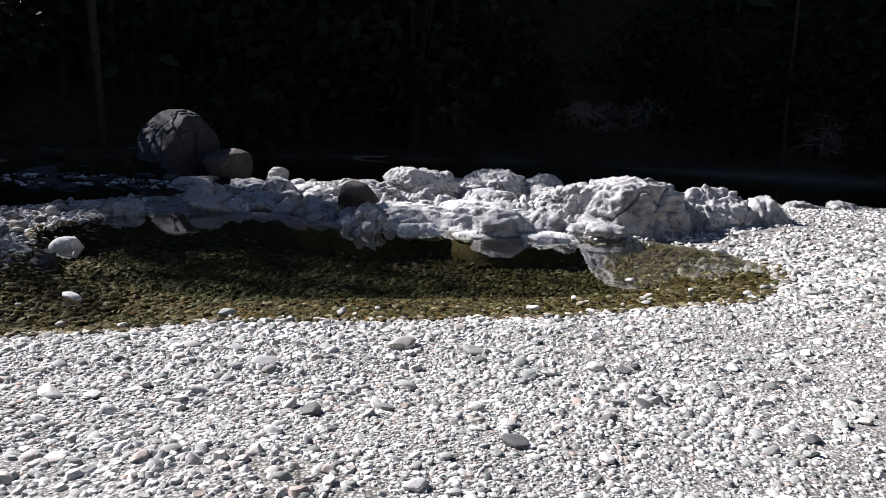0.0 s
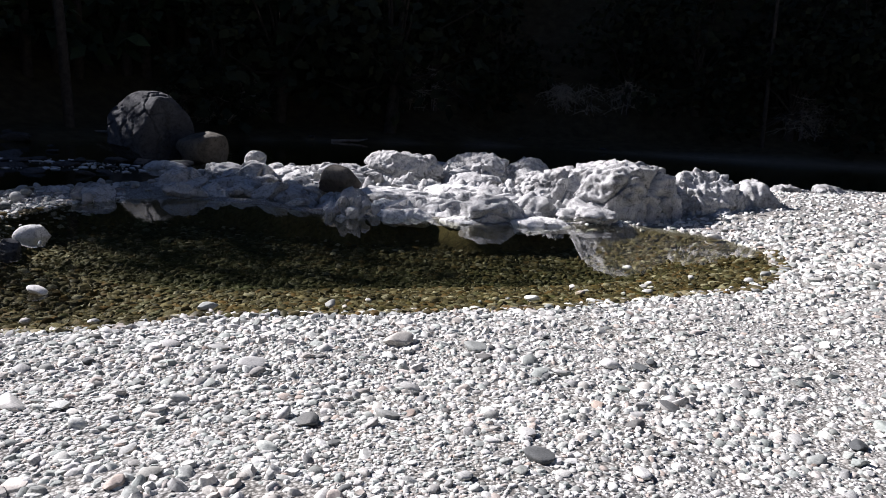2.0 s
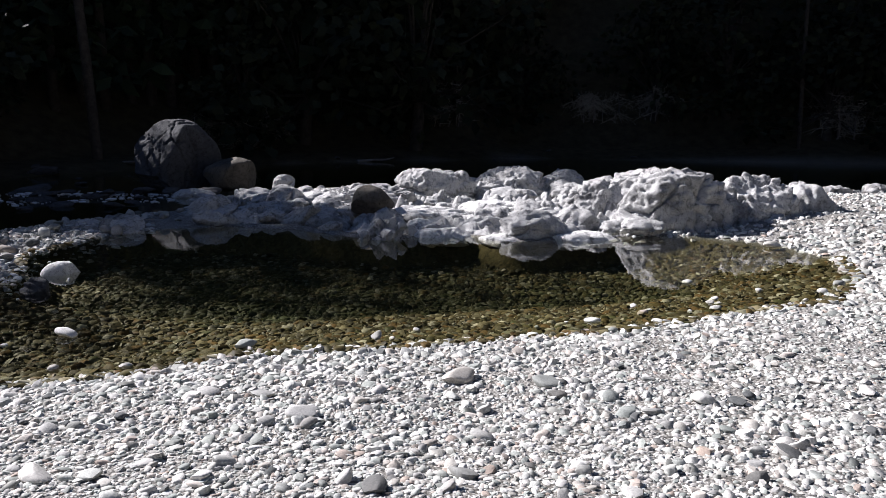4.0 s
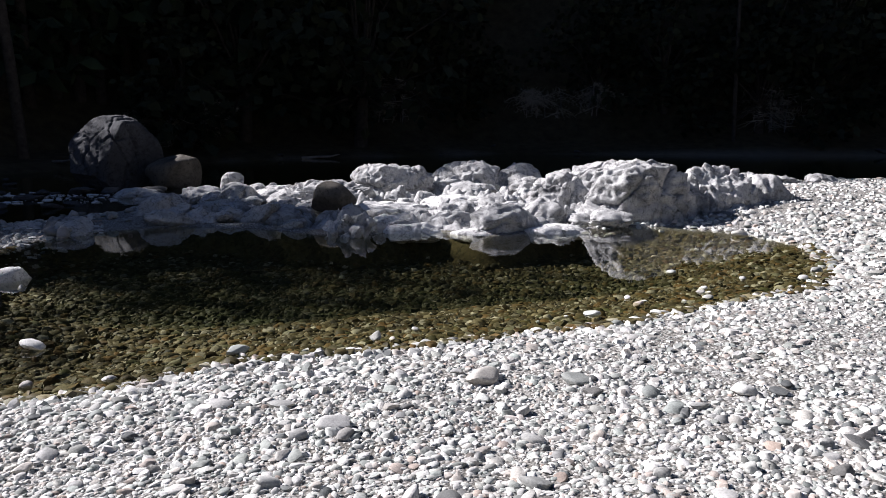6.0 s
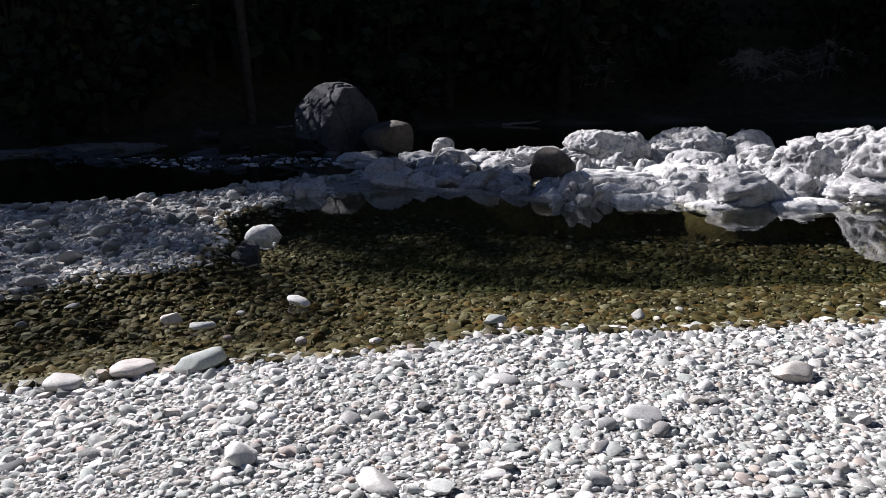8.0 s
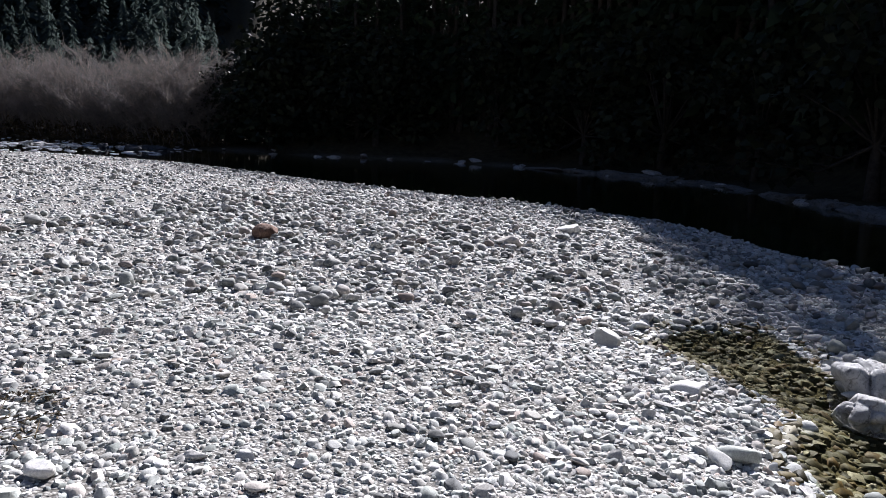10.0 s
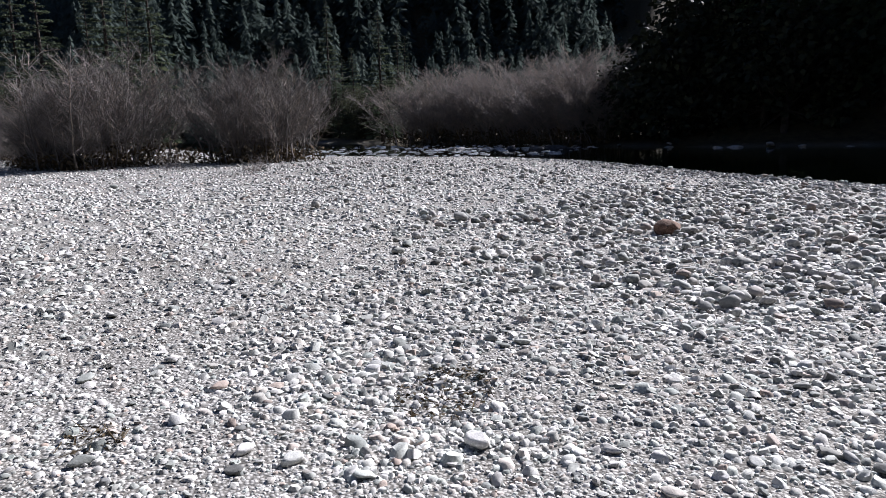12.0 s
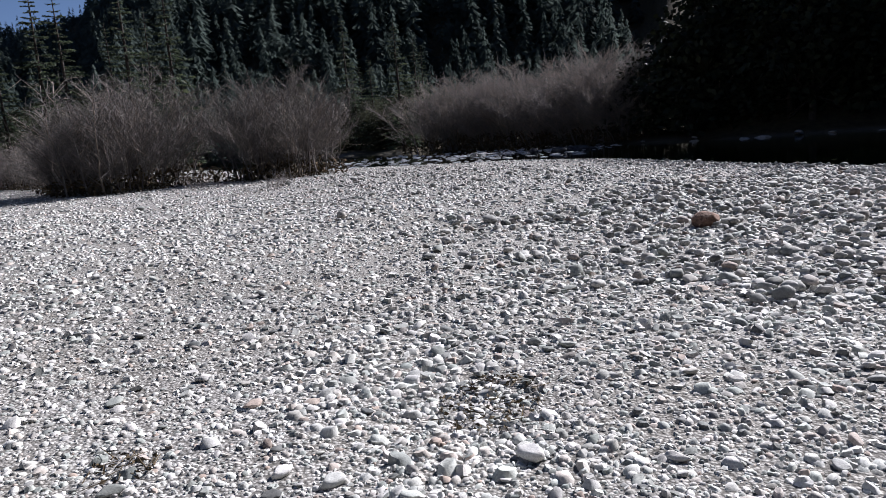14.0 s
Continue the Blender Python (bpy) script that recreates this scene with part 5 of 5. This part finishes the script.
STAND = (-1.0, 1.6)
r = np.random.default_rng(3)
chunks, small = [], []
for r0, r1, y0, y1, k, shape in ((2.0, 3.2, -80, 56, 0.0098, "dome"), (3.2, 5.0, -62, 56, 0.0086, "half"), (5.0, 8.5, -50, 56, 0.0084, "cap"),
                                 (8.5, 26, -55, -10, 0.0085, "cap"),
                                 (2.4, 3.4, 56, 158, 0.0098, "dome"), (3.4, 5.2, 56, 158, 0.0086, "half"), (5.2, 14, 54, 158, 0.0084, "cap"),
                                 (14, 60, 80, 158, 0.0088, "cap"), (12, 30, 54, 80, 0.009, "cap"), (60, 108, 105, 152, 0.0092, "cap"), (6.5, 18, 25, 60, 0.0095, "cap"), (0.6, 2.0, -60, 150, 0.035, "half")):
    x, y, s = carpet(r, r0, r1, y0, y1, k, 0.026)
    z, soil, near, pool, river, far = ground_parts(x, y)
    ok = (near > -0.12) & (far > 0.3) & (soil < 0.5) & (signed(SHELF, x, y) > -0.3)
    x, y, s, z = x[ok], y[ok], s[ok], z[ok]
    fine = 0.86 - 0.22 * np.clip((np.hypot(x - STAND[0], y - STAND[1]) - 4) / 6, 0, 1)
    s = np.minimum(s * np.exp(r.normal(size=len(s)) * 0.45) * (fine + (1.32 - fine) * np.clip(coarse(x, y), 0, 1)), 0.16)
    (small if shape == "cap" else chunks).append(scatter(x, y, s * 0.92, shape, r, lift=0.04, z=z))
# the rest of the bar round the standing place
x, y = r.uniform(-9, 9, 17000), r.uniform(-9, 6, 17000)
d, turn = np.hypot(x - STAND[0], y - STAND[1]), np.degrees(np.arctan2(STAND[0] - x, y - STAND[1]))
near = np.minimum(signed(POOL, x, y), signed(RIVER, x, y))
ok = (near > 0.2) & ((turn < -62) | (turn > 158) | (d < 2.4))
small.append(scatter(x[ok], y[ok], 0.035 + 0.07 * r.random(ok.sum()) ** 2, "cap", r, lift=0.02))
tagged(new("gravel", tri_mesh("gravel", *joined(chunks), M_STONE, crease=66)), "pale grey river gravel covering the bar", "gravel", kind="stuff")
tagged(new("fine_gravel", tri_mesh("fine_gravel", *joined(small), M_STONE, crease=60)), "small pale pebbles spread over the bar", "gravel", kind="stuff")
chunks = []
for n, box, lo, hi, power in (
        (1100, (-7, 6.5, 2.2, 10.5), 0.06, 0.16, 3.2),
        (1500, (-13, -2.8, -7.5, 7), 0.05, 0.12, 3.2),
        (3200, (-34, -12, -22, 9), 0.1, 0.27, 2.6),
        (3600, (-22, -8.5, -4, 7), 0.095, 0.22, 2.4),
        (900, (-10, -6.5, -2, 5), 0.06, 0.14, 2.6),
        (800, (-14, -6, 6.5, 15), 0.10, 0.3, 2.4),
        (1400, (4, 14, 9, 23), 0.08, 0.24, 2.4)):
    x, y, s = field(r, n, box, lo, hi, power, on_bar)
    ok = signed(SHELF, x, y) > 0
    chunks.append(scatter(x[ok], y[ok], s[ok], "tall" if lo > 0.09 else "dome", r, lift=0.22 if lo > 0.09 else 0.1))
tagged(new("cobbles", tri_mesh("cobbles", *joined(chunks), M_COBBLE, crease=55)), "pale grey rounded cobbles lying on the gravel", "cobbles", kind="stuff")


def in_pool(x, y, s, r):
    return signed(POOL, x, y) < np.where(y > 12.3, -0.3, 0.1)


x, y, s = field(r, 70000, (-9.6, 5, 4.7, 14.2), 0.035, 0.19, 2.6, in_pool)
tagged(new("pool_bed_stones", tri_mesh("pool_bed_stones", *scatter(x, y, s, "slab", r, lift=0.06), M_BED, crease=62)),
       "golden brown algae-covered stones on the pool bed", "stones", kind="stuff")

# small pale pebbles added between them as flecks of light in the shallows
M_BEDPALE = stone_material("pale_glint_pebble", True, [(0.0, (0.12, 0.1, 0.055)), (0.4, (0.3, 0.27, 0.18)), (0.6, (0.07, 0.06, 0.03)), (0.8, (0.48, 0.45, 0.36)), (1.0, (0.2, 0.18, 0.1))], algae=True)
x, y, s = field(r, 22000, (-9.6, 5, 4.7, 11.5), 0.018, 0.05, 1.6, in_pool)
ok = r.random(len(x)) < np.exp(-((signed(POOL, x, y) + 1.3) / 0.9) ** 2)
tagged(new("pool_bed_pebbles", tri_mesh("pool_bed_pebbles", *scatter(x[ok], y[ok], s[ok], "cap", r, lift=0.5), M_BEDPALE, crease=60)),
       "small pale pebbles as glints of light between larger stones on the pool bed", "pebbles", kind="stuff")

# pale stones that stand out of the shallow water along the shore
x, y = r.uniform(-9.5, 4.6, 2600), r.uniform(4.7, 10.5, 2600)
near = signed(POOL, x, y)
ok = (near < 0) & (r.random(2600) < 0.7 * np.exp(near / 0.2))
x, y = x[ok], y[ok]
s = 0.06 + 0.12 * r.random(len(x)) ** 2
tagged(new("shore_stones", tri_mesh("shore_stones", *scatter(x, y, s, 2, r, z=np.full(len(x), -0.012), lift=0.0), M_STONE, crease=38)),
       "pale stones half out of the shallow water", "stones", kind="stuff")

# ---- single stones that can be told apart on the bar ----
lone = [tri_mesh("stone", p * 0.5, SHAPES2[1], M_STONE_OBJ, crease=50) for p in SHAPES2[0]]


def stone(x, y, size, k, turn, wet=None):
    ob = new("stone", lone[k % len(lone)])
    ob.parent = ground
    z = ground_z(x, y) if wet is None else wet
    ob.matrix_world = pose(x, y, z + size * 0.16, 8 * math.sin(k), 8 * math.cos(2.1 * k), turn) @ Matrix.Diagonal((size, size, size, 1))
    return ob


NOTED = [(-5.82, 4.29, 0.24), (-0.29, 6.2, 0.27), (0.78, 5.8, 0.17), (1.38, 5.82, 0.22), (0.35, 6.15, 0.19), (-1.15, 5.2, 0.2), (-5.05, 0.55, 0.17), (-4.45, 0.2, 0.12),
         (-3.9, -1.1, 0.13), (-6.8, -1.1, 0.15), (-12.66, 4.02, 0.5), (-13.87, 5.29, 0.46), (-9.1, 4.9, 0.3), (-5.0, -1.25, 0.13), (-9.1, 0.65, 0.22),
         (-4.1, 5.75, 0.42), (-4.5, 5.55, 0.32), (-4.75, 5.2, 0.3), (-8.3, 4.3, 0.36), (-7.0, 4.6, 0.3), (-5.9, 4.45, 0.3), (-2.9, 4.3, 0.22), (-2.2, 4.2, 0.2)]
for k, (x, y, s) in enumerate(NOTED):
    stone(x, y, s, k, 40 * k)
M_DARKSTONE = stone_material("dark_grey_cobble", False, [(0.0, (0.07, 0.075, 0.078)), (0.5, (0.12, 0.125, 0.125)), (1.0, (0.17, 0.165, 0.155))])
dark_lone = [tri_mesh("stone", p * 0.5, SHAPES2[1], M_DARKSTONE, crease=50) for p in SHAPES2[0][:6]]
dr = np.random.default_rng(23)
for k in range(60):
    # scattered, by the near shore first, then over the rest of the bar
    x, y = (dr.uniform(-3.2, 2.6), dr.uniform(3.6, 6.6)) if k < 26 else (dr.uniform(-12, -3.8), dr.uniform(-4.5, 4.0))
    if signed(POOL, np.array([x]), np.array([y]))[0] < 0.15:
        continue
    ob = stone(x, y, 0.07 + 0.09 * dr.random() ** 2, k, dr.random() * 360)
    ob.data = dark_lone[k % 6]
WET = [(-4.6, 6.5, 0.22), (-4.95, 6.6, 0.2), (-4.14, 7.27, 0.26), (-2.32, 7.2, 0.2), (-1.2, 7.65, 0.16), (0.9, 8.45, 0.17), (1.4, 9.1, 0.12), (2.3, 9.4, 0.12), (4.2, 13.2, 0.3), (-7.2, 6.1, 0.2)]
for k, (x, y, s) in enumerate(WET):
    stone(x, y, s, k + 5, 70 * k, wet=-0.01)
sr = np.random.default_rng(19)
for k in range(268):
    if k % 2:
        x, y = sr.uniform(-3.5, 3.2), sr.uniform(3.0, 7.0)
    else:
        x, y = sr.uniform(-7.5, -3.6), sr.uniform(-3.5, 4.4)
    if signed(POOL, np.array([x]), np.array([y]))[0] < 0.1:
        continue
    stone(x, y, 0.055 + 0.08 * sr.random() ** 2, k, sr.random() * 360)


# ---- flood litter caught between the stones ----
def litter(seed, x, y, wide, deep, count):
    """A thin tangle of dark twigs, bark and dead leaves."""
    r = np.random.default_rng(seed)
    a, q = r.random(count) * 2 * np.pi, np.sqrt(r.random(count))
    px, py = x + np.cos(a) * q * wide, y + np.sin(a) * q * deep
    base = np.stack([px, py, ground_parts(px, py)[0] + 0.015 + 0.03 * r.random(count)], 1)
    turn = r.random(count) * 2 * np.pi
    d = np.stack([np.cos(turn), np.sin(turn), 0.25 * r.normal(size=count)], 1)
    leaves = blades(base, d, 0.02 + 0.035 * r.random(count), 0.006 + 0.008 * r.random(count), r)
    twigs = [tube([p, p + v * ln], [0.004, 0.002], 3) for p, v, ln in zip(base[::3], d[::3], 0.05 + 0.1 * r.random(count))]
    return joined([leaves] + twigs)


for k, (x, y, w, d, n) in enumerate([(-5.6, 0.08, 0.42, 0.3, 190), (-4.12, -1.28, 0.16, 0.2, 60)]):
    tagged(new("flood_litter", tri_mesh("flood_litter", *litter(90 + k, x, y, w, d, n), M_BRUSH, smooth=False)),
           "dark tangle of dead twigs and leaves between stones", "litter", "flood litter", "stuff")
